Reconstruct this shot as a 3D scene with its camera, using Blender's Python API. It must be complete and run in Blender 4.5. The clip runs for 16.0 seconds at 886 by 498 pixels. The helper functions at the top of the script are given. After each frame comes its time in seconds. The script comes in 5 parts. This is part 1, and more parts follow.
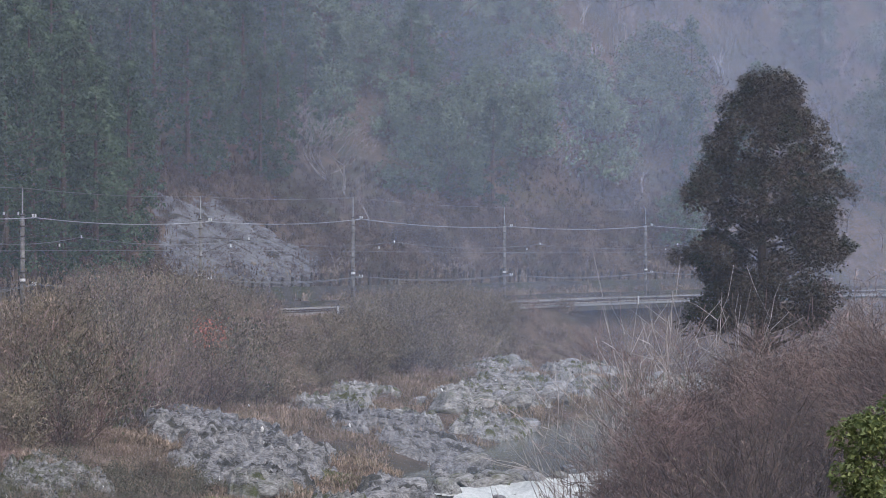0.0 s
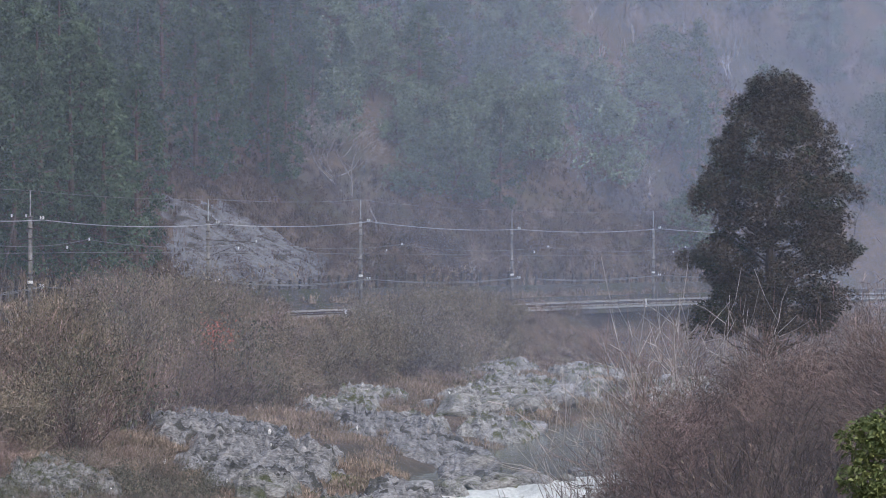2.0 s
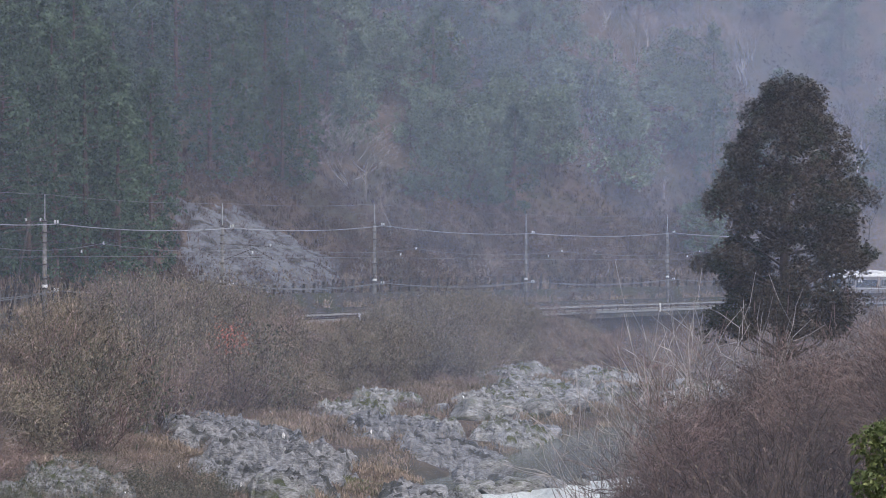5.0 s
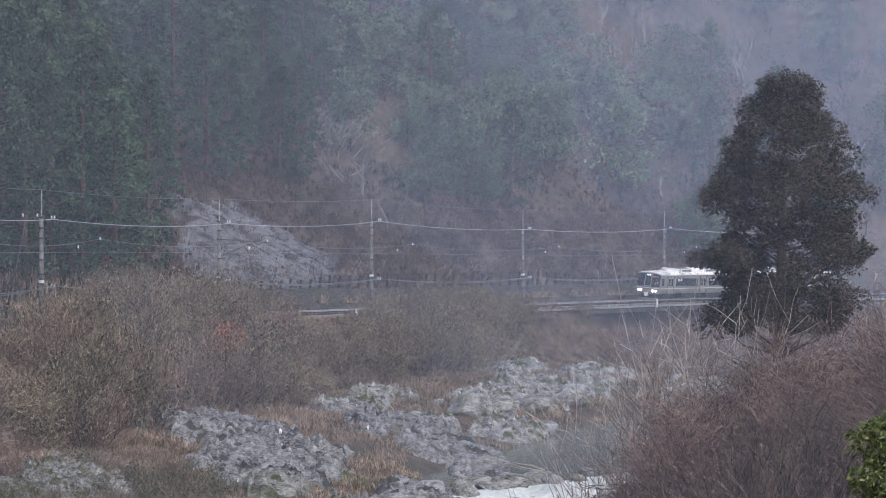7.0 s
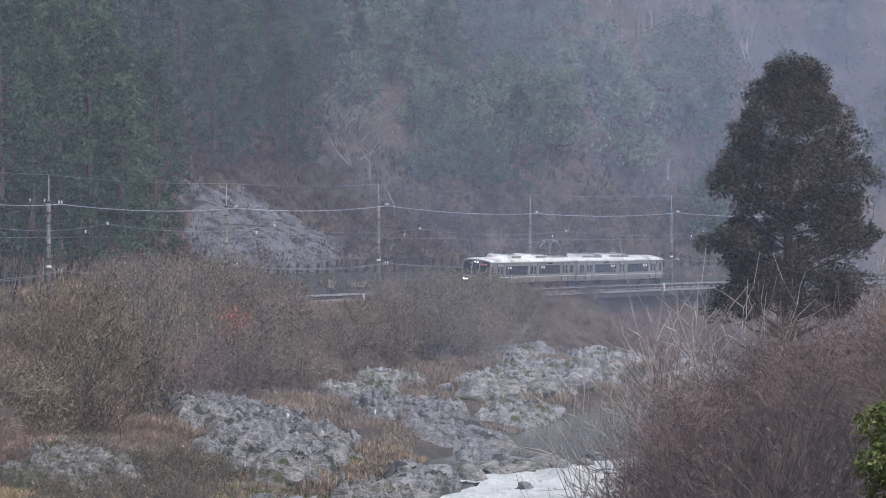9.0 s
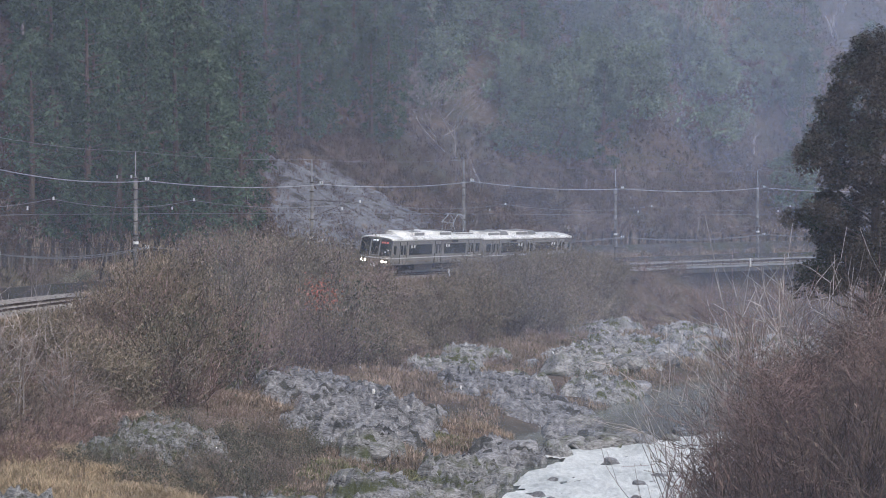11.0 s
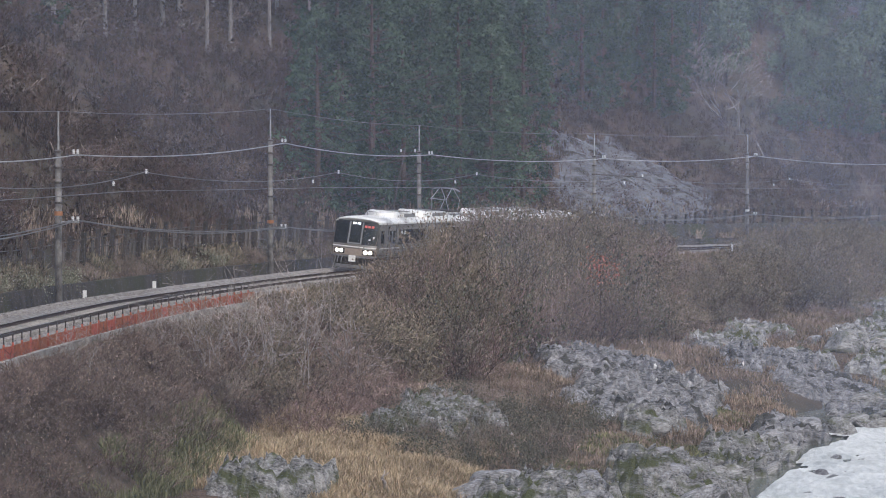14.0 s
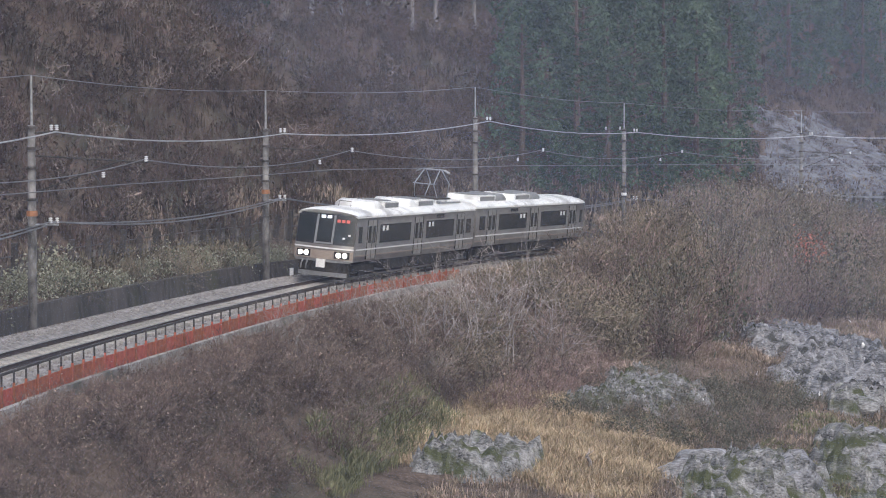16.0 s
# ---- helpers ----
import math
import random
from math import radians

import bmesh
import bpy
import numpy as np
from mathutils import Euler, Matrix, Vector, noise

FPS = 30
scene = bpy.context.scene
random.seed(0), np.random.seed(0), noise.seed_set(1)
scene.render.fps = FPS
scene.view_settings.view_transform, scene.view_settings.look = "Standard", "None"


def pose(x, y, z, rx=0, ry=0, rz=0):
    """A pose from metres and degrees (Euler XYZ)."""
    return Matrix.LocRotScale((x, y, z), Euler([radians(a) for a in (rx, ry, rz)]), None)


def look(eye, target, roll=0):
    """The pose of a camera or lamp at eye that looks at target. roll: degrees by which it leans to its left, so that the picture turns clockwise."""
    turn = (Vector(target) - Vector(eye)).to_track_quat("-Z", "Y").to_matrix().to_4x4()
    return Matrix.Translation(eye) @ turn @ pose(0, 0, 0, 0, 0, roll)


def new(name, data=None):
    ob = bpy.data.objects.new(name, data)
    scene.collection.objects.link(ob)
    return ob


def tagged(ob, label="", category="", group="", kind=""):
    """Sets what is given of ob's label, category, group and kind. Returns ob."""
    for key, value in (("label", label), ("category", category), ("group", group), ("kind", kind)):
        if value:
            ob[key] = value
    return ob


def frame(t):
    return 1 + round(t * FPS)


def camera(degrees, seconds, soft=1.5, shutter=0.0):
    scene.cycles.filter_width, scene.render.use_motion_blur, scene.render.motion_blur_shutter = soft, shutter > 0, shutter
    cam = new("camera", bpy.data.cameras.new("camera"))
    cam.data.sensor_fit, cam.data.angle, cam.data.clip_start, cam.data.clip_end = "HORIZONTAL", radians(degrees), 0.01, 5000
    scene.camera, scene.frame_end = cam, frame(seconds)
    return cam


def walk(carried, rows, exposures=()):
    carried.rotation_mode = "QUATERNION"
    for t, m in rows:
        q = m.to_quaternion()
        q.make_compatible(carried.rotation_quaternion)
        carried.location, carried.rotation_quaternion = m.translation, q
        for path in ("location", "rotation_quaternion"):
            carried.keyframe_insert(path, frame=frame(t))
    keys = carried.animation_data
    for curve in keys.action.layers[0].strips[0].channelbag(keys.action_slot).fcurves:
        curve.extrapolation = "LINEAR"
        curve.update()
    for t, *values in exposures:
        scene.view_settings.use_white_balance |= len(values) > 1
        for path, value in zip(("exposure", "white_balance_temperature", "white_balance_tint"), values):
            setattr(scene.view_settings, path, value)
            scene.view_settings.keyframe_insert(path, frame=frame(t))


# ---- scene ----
cam = camera(20.2, 16.0, soft=1.0)
EYE = 15.0  # height of the camera above the datum; the river lies at 1, the rails at 9
PATH = [  # seconds, yaw, pitch, roll: a telephoto panning on the spot
    (0.0, 0.000, -0.080, 0.000),
    (0.5, 0.006, 0.003, 0.052),
    (1.0, -0.023, 0.010, -0.076),
    (1.5, 0.041, 0.001, -0.073),
    (2.0, 0.174, -0.019, -0.056),
    (2.5, 0.361, -0.024, 0.111),
    (3.0, 0.507, -0.004, 0.144),
    (3.5, 0.575, 0.063, 0.072),
    (4.0, 0.564, 0.105, 0.010),
    (6.5, 0.452, 0.002, -0.148),
    (7.0, 0.425, -0.023, -0.113),
    (7.5, 0.387, -0.102, -0.114),
    (8.0, 0.391, -0.171, -0.005),
    (8.2, 0.417, -0.197, -0.010),
    (10.3, 1.523, -0.800, -0.050),
    (10.5, 1.788, -0.853, -0.054),
    (11.0, 2.553, -0.942, 0.095),
    (11.5, 3.343, -1.019, 0.015),
    (12.0, 4.214, -1.091, -0.253),
    (12.5, 5.187, -1.179, -0.279),
    (13.0, 6.330, -1.304, -0.208),
    (13.5, 7.743, -1.437, -0.131),
    (14.0, 9.048, -1.536, -0.074),
    (14.5, 10.161, -1.645, 0.026),
    (15.0, 11.197, -1.778, 0.116),
    (15.5, 12.436, -1.915, 0.137),
    (16.0, 13.759, -2.046, 0.062),
]
walk(cam, [(t, pose(0, 0, EYE, 90 + pitch, roll, yaw)) for t, yaw, pitch, roll in PATH],
     exposures=[(0.0, 0.06, 6380, 10), (8.0, 0.06, 6380, 10), (11.0, 0.03, 6400, 10), (12.5, -0.02, 6400, 10), (14.0, 0.0, 6420, 10), (15.0, 0.1, 6420, 10), (16.0, 0.2, 6420, 10)])

# ---- light: an overcast winter day in a narrow valley ----
world = bpy.data.worlds.new("overcast_sky")
scene.world = world
world.use_nodes = True
wn = world.node_tree.nodes
sky = wn.new("ShaderNodeTexSky")
sky.sky_type, sky.sun_disc = "NISHITA", False
sky.sun_elevation, sky.sun_rotation = radians(38), radians(150)
sky.air_density, sky.dust_density = 1.4, 3.0
world.node_tree.links.new(sky.outputs[0], wn["Background"].inputs[0])
wn["Background"].inputs[1].default_value = 0.13

sun_data = bpy.data.lights.new("sun", "SUN")
sun_data.energy, sun_data.angle, sun_data.color = 2.2, radians(40), (1.0, 0.97, 0.94)
sun = new("sun", sun_data)
sun.matrix_world = look((0, 0, 90), (-22, 40, 0))


# ---- materials ----
def material(name, dark, light, rough=0.85, scale=1.0, fine=8.0, bump=0.3, metal=0.0, vary=0.0, island=0.0,
             third=None, third_scale=0.15, through_light=0.0, stretch=(1, 1, 1), spec=0.3, third_at=(0.5, 0.65), grain=None):
    """Two colours mixed by noise at two scales, a third one in patches, fine relief, and change from piece to piece."""
    m = bpy.data.materials.new(name)
    m.use_nodes = True
    nt = m.node_tree
    n, link = nt.nodes, nt.links.new
    b = n["Principled BSDF"]
    b.inputs["Roughness"].default_value, b.inputs["Metallic"].default_value = rough, metal
    b.inputs["Specular IOR Level"].default_value = spec
    co = n.new("ShaderNodeTexCoord")
    mp = n.new("ShaderNodeMapping")
    mp.inputs["Scale"].default_value = stretch
    if grain is not None:  # turn first, then stretch along the beds
        mp.vector_type = "TEXTURE"
        mp.inputs["Rotation"].default_value = (0, 0, radians(grain))
        mp.inputs["Scale"].default_value = tuple(1 / k for k in stretch)
    link(co.outputs["Object"], mp.inputs[0])

    def tex(s, detail=4.0):
        t = n.new("ShaderNodeTexNoise")
        t.inputs["Scale"].default_value, t.inputs["Detail"].default_value = s, detail
        link(mp.outputs[0], t.inputs["Vector"])
        return t

    def mixed(fac, a, c):
        x = n.new("ShaderNodeMix")
        x.data_type = "RGBA"
        link(fac, x.inputs[0])
        for sock, v in ((x.inputs[6], a), (x.inputs[7], c)):
            if isinstance(v, tuple):
                sock.default_value = (*v, 1)
            else:
                link(v, sock)
        return x.outputs[2]

    big, small = tex(scale), tex(fine)
    add = n.new("ShaderNodeMath")
    add.operation = "ADD"
    link(big.outputs["Fac"], add.inputs[0])
    link(small.outputs["Fac"], add.inputs[1])
    ramp = n.new("ShaderNodeMapRange")
    ramp.inputs[1].default_value, ramp.inputs[2].default_value = 0.72, 1.28
    link(add.outputs[0], ramp.inputs[0])
    colour = mixed(ramp.outputs[0], dark, light)
    if third:
        patch = tex(third_scale, 6.0)
        r3 = n.new("ShaderNodeMapRange")
        r3.inputs[1].default_value, r3.inputs[2].default_value = third_at
        link(patch.outputs["Fac"], r3.inputs[0])
        colour = mixed(r3.outputs[0], colour, third)
    for amount, source, socket in ((vary, "ShaderNodeObjectInfo", "Random"), (island, "ShaderNodeNewGeometry", "Random Per Island")):
        if amount:
            info = n.new(source)
            hs = n.new("ShaderNodeHueSaturation")
            vr = n.new("ShaderNodeMapRange")
            vr.inputs[3].default_value, vr.inputs[4].default_value = 1 - amount, 1 + amount
            hr = n.new("ShaderNodeMapRange")
            hr.inputs[3].default_value, hr.inputs[4].default_value = 0.5 + 0.06 * amount, 0.5 - 0.06 * amount
            link(info.outputs[socket], vr.inputs[0])
            link(info.outputs[socket], hr.inputs[0])
            link(vr.outputs[0], hs.inputs["Value"])
            link(hr.outputs[0], hs.inputs["Hue"])
            link(colour, hs.inputs["Color"])
            colour = hs.outputs[0]
    link(colour, b.inputs["Base Color"])
    if bump:
        bp = n.new("ShaderNodeBump")
        bp.inputs["Strength"].default_value, bp.inputs["Distance"].default_value = bump, 0.5 / fine
        link(small.outputs["Fac"], bp.inputs["Height"])
        link(bp.outputs[0], b.inputs["Normal"])
    if through_light:
        tr = n.new("ShaderNodeBsdfTranslucent")
        link(colour, tr.inputs[0])
        ms = n.new("ShaderNodeMixShader")
        ms.inputs[0].default_value = through_light
        link(b.outputs[0], ms.inputs[1])
        link(tr.outputs[0], ms.inputs[2])
        link(ms.outputs[0], n["Material Output"].inputs[0])
    return m


def glow(name, colour, strength):
    m = bpy.data.materials.new(name)
    m.use_nodes = True
    b = m.node_tree.nodes["Principled BSDF"]
    b.inputs["Base Color"].default_value = (*colour, 1)
    b.inputs["Emission Color"].default_value = (*colour, 1)
    b.inputs["Emission Strength"].default_value = strength
    return m


SOIL = material("leaf_litter_soil", (0.03, 0.022, 0.018), (0.16, 0.115, 0.088), scale=0.9, fine=7.0, bump=1.0, third=(0.06, 0.055, 0.04), third_scale=0.08)
ROCK = material("wet_grey_rock", (0.03, 0.031, 0.035), (0.40, 0.40, 0.43), rough=0.6, scale=1.3, fine=6.0, bump=1.0, third=(0.045, 0.046, 0.045), third_scale=0.35, vary=0.15, stretch=(2.6, 0.6, 2.0), spec=0.5, grain=60, third_at=(0.55, 0.62))
MOSS_ROCK = material("mossy_rock", (0.03, 0.03, 0.03), (0.40, 0.40, 0.41), scale=1.3, fine=7.0, bump=1.0, third=(0.075, 0.085, 0.04), third_scale=0.5, vary=0.15, third_at=(0.5, 0.62), stretch=(2.2, 0.7, 2.0), grain=60)
SPRAYED = material("weathered_slope_facing", (0.08, 0.08, 0.09), (0.20, 0.20, 0.225), scale=0.3, fine=2.5, bump=0.5, third=(0.045, 0.04, 0.038), third_scale=0.9, third_at=(0.5, 0.64), stretch=(1.3, 0.5, 1.6), grain=-35)
CONCRETE = material("weathered_concrete", (0.22, 0.215, 0.21), (0.42, 0.41, 0.40), scale=0.6, fine=6.0, bump=0.25, third=(0.10, 0.10, 0.09), third_scale=0.4)
WALL = material("dark_mossy_concrete", (0.03, 0.028, 0.028), (0.10, 0.09, 0.085), scale=0.35, fine=4.0, bump=0.4, third=(0.05, 0.055, 0.03), third_scale=0.25, stretch=(1, 1, 0.3))
BALLAST = material("grey_ballast", (0.11, 0.10, 0.097), (0.30, 0.285, 0.28), scale=3.0, fine=14.0, bump=1.0, island=0.25)
TIE = material("weathered_sleeper", (0.22, 0.21, 0.20), (0.46, 0.44, 0.43), scale=2.0, fine=12.0, vary=0.2)
RAIL_SIDE = material("rusty_rail", (0.035, 0.026, 0.024), (0.07, 0.05, 0.045), rough=0.7, scale=2, fine=12)
RAIL_TOP = material("polished_rail_head", (0.45, 0.45, 0.46), (0.6, 0.6, 0.62), rough=0.3, scale=2, fine=12, metal=1.0, bump=0.05)
RED_STEEL = material("faded_red_painted_steel", (0.26, 0.065, 0.04), (0.50, 0.15, 0.085), rough=0.65, scale=0.8, fine=6, third=(0.10, 0.05, 0.04), third_scale=0.7, vary=0.2)
DARK_STEEL = material("dark_weathered_steel", (0.03, 0.028, 0.028), (0.09, 0.08, 0.075), rough=0.6, scale=1.5, fine=9, vary=0.3)
FENCE_POST = material("dark_timber_post", (0.035, 0.031, 0.03), (0.10, 0.09, 0.086), rough=0.8, scale=1.5, fine=9, vary=0.3)
GALV = material("galvanised_steel", (0.25, 0.26, 0.27), (0.5, 0.51, 0.53), rough=0.45, scale=1.5, fine=9, metal=0.6)
POLE = material("stained_pole_concrete", (0.045, 0.045, 0.047), (0.34, 0.33, 0.33), scale=0.9, fine=5, third=(0.09, 0.085, 0.085), third_scale=0.7, stretch=(1, 1, 0.5))
ORANGE_BAND = material("faded_orange_band", (0.26, 0.11, 0.06), (0.42, 0.2, 0.11), scale=3, fine=9)
CERAMIC = material("white_insulator_ceramic", (0.75, 0.76, 0.78), (0.85, 0.86, 0.88), rough=0.2, bump=0.0, spec=0.6)
WIRE = material("dull_copper_wire", (0.10, 0.10, 0.105), (0.2, 0.2, 0.21), rough=0.5, metal=0.3, bump=0.0)
BRIGHT_WIRE = material("weathered_aluminium_wire", (0.32, 0.33, 0.36), (0.5, 0.5, 0.53), rough=0.4, metal=0.3, bump=0.0)
PLANK = material("weathered_grey_boards", (0.07, 0.064, 0.06), (0.25, 0.23, 0.22), scale=1.2, fine=8, vary=0.35, stretch=(1, 1, 0.3))
BARK = material("bark", (0.05, 0.04, 0.035), (0.16, 0.13, 0.115), scale=1.5, fine=9, vary=0.2, stretch=(1, 1, 0.3))
PALE_BARK = material("pale_bark", (0.16, 0.145, 0.14), (0.36, 0.33, 0.32), scale=1.5, fine=9, vary=0.2, stretch=(1, 1, 0.3))
CEDAR_LEAF = material("cedar_foliage", (0.02, 0.042, 0.03), (0.12, 0.18, 0.115), scale=0.5, fine=3, bump=0, vary=0.25, island=0.25, through_light=0.2)
BROWN_CEDAR = material("winter_brown_cedar_foliage", (0.026, 0.023, 0.018), (0.105, 0.084, 0.064), scale=0.45, fine=2, bump=0, island=0.4, through_light=0.15, third=(0.03, 0.042, 0.024), third_scale=0.4)
EVERGREEN = material("evergreen_leaves", (0.026, 0.048, 0.034), (0.22, 0.295, 0.20), scale=0.5, fine=3, bump=0, vary=0.3, island=0.3, through_light=0.2)
GREEN_BUSH = material("glossy_green_leaves", (0.04, 0.062, 0.022), (0.24, 0.29, 0.12), scale=1.5, fine=8, bump=0, island=0.4, through_light=0.2, rough=0.5)
TWIG_RED = material("red_brown_twigs", (0.08, 0.056, 0.05), (0.32, 0.24, 0.215), scale=0.5, fine=4, bump=0, vary=0.25, island=0.4)
TWIG_GREY = material("grey_brown_twigs", (0.07, 0.055, 0.048), (0.38, 0.31, 0.275), scale=0.5, fine=4, bump=0, vary=0.25, island=0.4)
TWIG_OLIVE = material("olive_brown_leaves_and_twigs", (0.05, 0.043, 0.032), (0.34, 0.29, 0.215), scale=0.5, fine=4, bump=0, vary=0.25, island=0.4)
HILL_TWIG = material("dull_brown_twigs", (0.034, 0.025, 0.023), (0.13, 0.09, 0.083), scale=0.5, fine=4, bump=0, vary=0.25, island=0.4)
HILL_GRASS = material("dull_brown_undergrowth", (0.026, 0.02, 0.017), (0.115, 0.083, 0.07), scale=0.2, fine=3, bump=0, island=0.4)
TAN_GRASS = material("dry_tan_grass", (0.20, 0.155, 0.10), (0.60, 0.48, 0.32), scale=0.3, fine=4, bump=0, island=0.35)
RUST_GRASS = material("dry_russet_grass", (0.09, 0.07, 0.056), (0.43, 0.345, 0.275), scale=0.3, fine=4, bump=0, island=0.4)
GREEN_GRASS = material("green_grass", (0.07, 0.078, 0.04), (0.27, 0.27, 0.15), scale=0.3, fine=4, bump=0, island=0.35)
DARK_LEAF = material("dark_olive_leaves", (0.035, 0.04, 0.03), (0.17, 0.175, 0.13), scale=1, fine=6, bump=0, island=0.4, through_light=0.1)
PALE_WEED = material("pale_green_weed_leaves", (0.09, 0.10, 0.06), (0.46, 0.46, 0.36), scale=1, fine=6, bump=0, island=0.4, through_light=0.2)
THICK_TWIG = material("dull_red_brown_thicket_twigs", (0.05, 0.037, 0.032), (0.265, 0.19, 0.165), scale=0.5, fine=4, bump=0, vary=0.3, island=0.45)
PALE_TWIG = material("pale_grey_twigs", (0.18, 0.16, 0.15), (0.50, 0.45, 0.43), scale=0.5, fine=4, bump=0, island=0.4)
RED_LEAF = material("withered_red_leaves", (0.30, 0.10, 0.075), (0.5, 0.22, 0.16), scale=1, fine=6, bump=0, island=0.3)
LITTER = material("white_plastic_litter", (0.72, 0.72, 0.74), (0.85, 0.85, 0.86), scale=3, fine=9, bump=0.1)

water = material("green_grey_water", (0.10, 0.115, 0.10), (0.15, 0.165, 0.145), rough=0.12, scale=0.15, fine=2.2, bump=0.12, spec=0.5, stretch=(1, 0.4, 1))
FOAM = material("white_water", (0.42, 0.45, 0.46), (0.86, 0.88, 0.89), rough=0.4, scale=0.5, fine=3.5, bump=0.8, stretch=(1, 0.35, 1))


# ---- geometry helpers ----
R0, CX, CY = 320.0, 286.8, 103.0  # the track's curve


def rail_z(s):
    """The rails' height: a gentle hump along the valley."""
    return float(np.interp(s, (-60, -33, -20, -5, 9, 47, 108, 164), (8.45, 8.8, 8.92, 9.14, 9.36, 9.5, 9.42, 9.05)))


CANT = 5.2  # degrees by which the track leans to the inside of the curve


def on_track(s, d, z=0.0):
    """s metres along the curve, d metres to its inner (river) side, z over the datum."""
    a = s / R0
    return (CX - (R0 - d) * math.cos(a), CY + (R0 - d) * math.sin(a), z)


def sd(x, y):
    r = math.hypot(CX - x, y - CY)
    return math.atan2(y - CY, CX - x) * R0, R0 - r


def mesh_of(name, verts, faces, mats, smooth=False, index=None):
    me = bpy.data.meshes.new(name)
    me.from_pydata(verts, [], faces)
    for m in (mats if isinstance(mats, (list, tuple)) else [mats]):
        me.materials.append(m)
    if index is not None:
        me.polygons.foreach_set("material_index", np.asarray(index, dtype=np.int32))
    if smooth:
        me.polygons.foreach_set("use_smooth", [True] * len(me.polygons))
    me.update()
    return me


def part(name, me, parent=None, label="", m=None, kind=""):
    ob = new(name, me)
    ob.parent = parent
    if m is not None:
        ob.matrix_basis = m
    return tagged(ob, label=label, kind=kind)


class Shape:
    """Collects solids into one mesh."""

    def __init__(self):
        self.v, self.f, self.i = [], [], []

    def add(self, verts, faces, mat=0):
        k = len(self.v)
        self.v += [tuple(p) for p in verts]
        self.f += [tuple(a + k for a in q) for q in faces]
        self.i += [mat] * len(faces)
        return self

    def box(self, x0, y0, z0, x1, y1, z1, mat=0, bevel=0.0, m=None):
        b = min(bevel, (x1 - x0) / 2.01, (y1 - y0) / 2.01)
        if b > 0:
            ring = [(x0 + b, y0), (x1 - b, y0), (x1, y0 + b), (x1, y1 - b), (x1 - b, y1), (x0 + b, y1), (x0, y1 - b), (x0, y0 + b)]
        else:
            ring = [(x0, y0), (x1, y0), (x1, y1), (x0, y1)]
        n = len(ring)
        vs = [(x, y, z) for z in (z0, z1) for x, y in ring]
        if m is not None:
            vs = [m @ Vector(p) for p in vs]
        fs = [tuple(range(n))[::-1], tuple(range(n, 2 * n))] + [(j, (j + 1) % n, n + (j + 1) % n, n + j) for j in range(n)]
        return self.add(vs, fs, mat)

    def tube(self, pts, radii, sides=6, mat=0, caps=True):
        pts = [Vector(p) for p in pts]
        if not isinstance(radii, (list, tuple)):
            radii = [radii] * len(pts)
        vs, fs = [], []
        for j, p in enumerate(pts):
            way = (pts[min(j + 1, len(pts) - 1)] - pts[max(j - 1, 0)]).normalized()
            side = way.cross(Vector((0, 0, 1)) if abs(way.z) < 0.95 else Vector((1, 0, 0))).normalized()
            up = side.cross(way)
            for k in range(sides):
                a = 2 * math.pi * k / sides
                vs.append(p + (side * math.cos(a) + up * math.sin(a)) * radii[j])
        for j in range(len(pts) - 1):
            for k in range(sides):
                fs.append((j * sides + k, j * sides + (k + 1) % sides, (j + 1) * sides + (k + 1) % sides, (j + 1) * sides + k))
        if caps:
            fs += [tuple(range(sides))[::-1], tuple(range((len(pts) - 1) * sides, len(pts) * sides))]
        return self.add(vs, fs, mat)

    def mesh(self, name, mats, smooth=False):
        return mesh_of(name, self.v, self.f, mats, smooth, self.i)


def sweep(profile, s0, s1, step, jitter=0.0, seed=1):
    """A closed or open profile of (d, z) drawn along the curve."""
    n = max(2, int(round((s1 - s0) / step)) + 1)
    rnd = random.Random(seed)
    vs, fs, m = [], [], len(profile)
    for j in range(n):
        s = s0 + (s1 - s0) * j / (n - 1)
        for d, z in profile:
            vs.append(on_track(s, d + rnd.uniform(-jitter, jitter), z + rail_z(s) - 9.0 + rnd.uniform(-jitter, jitter)))
    for j in range(n - 1):
        for k in range(m - 1):
            fs.append((j * m + k, (j + 1) * m + k, (j + 1) * m + k + 1, j * m + k + 1))
    return vs, fs


def fbm(x, y, z=0.0, octaves=4):
    return noise.fractal((x, y, z), 1.0, 2.0, octaves)


def step01(a, b, x):
    t = min(1.0, max(0.0, (x - a) / (b - a)))
    return t * t * (3 - 2 * t)


def bump_at(s, a, b, soft):
    return step01(a - soft, a + soft, s) * (1 - step01(b - soft, b + soft, s))


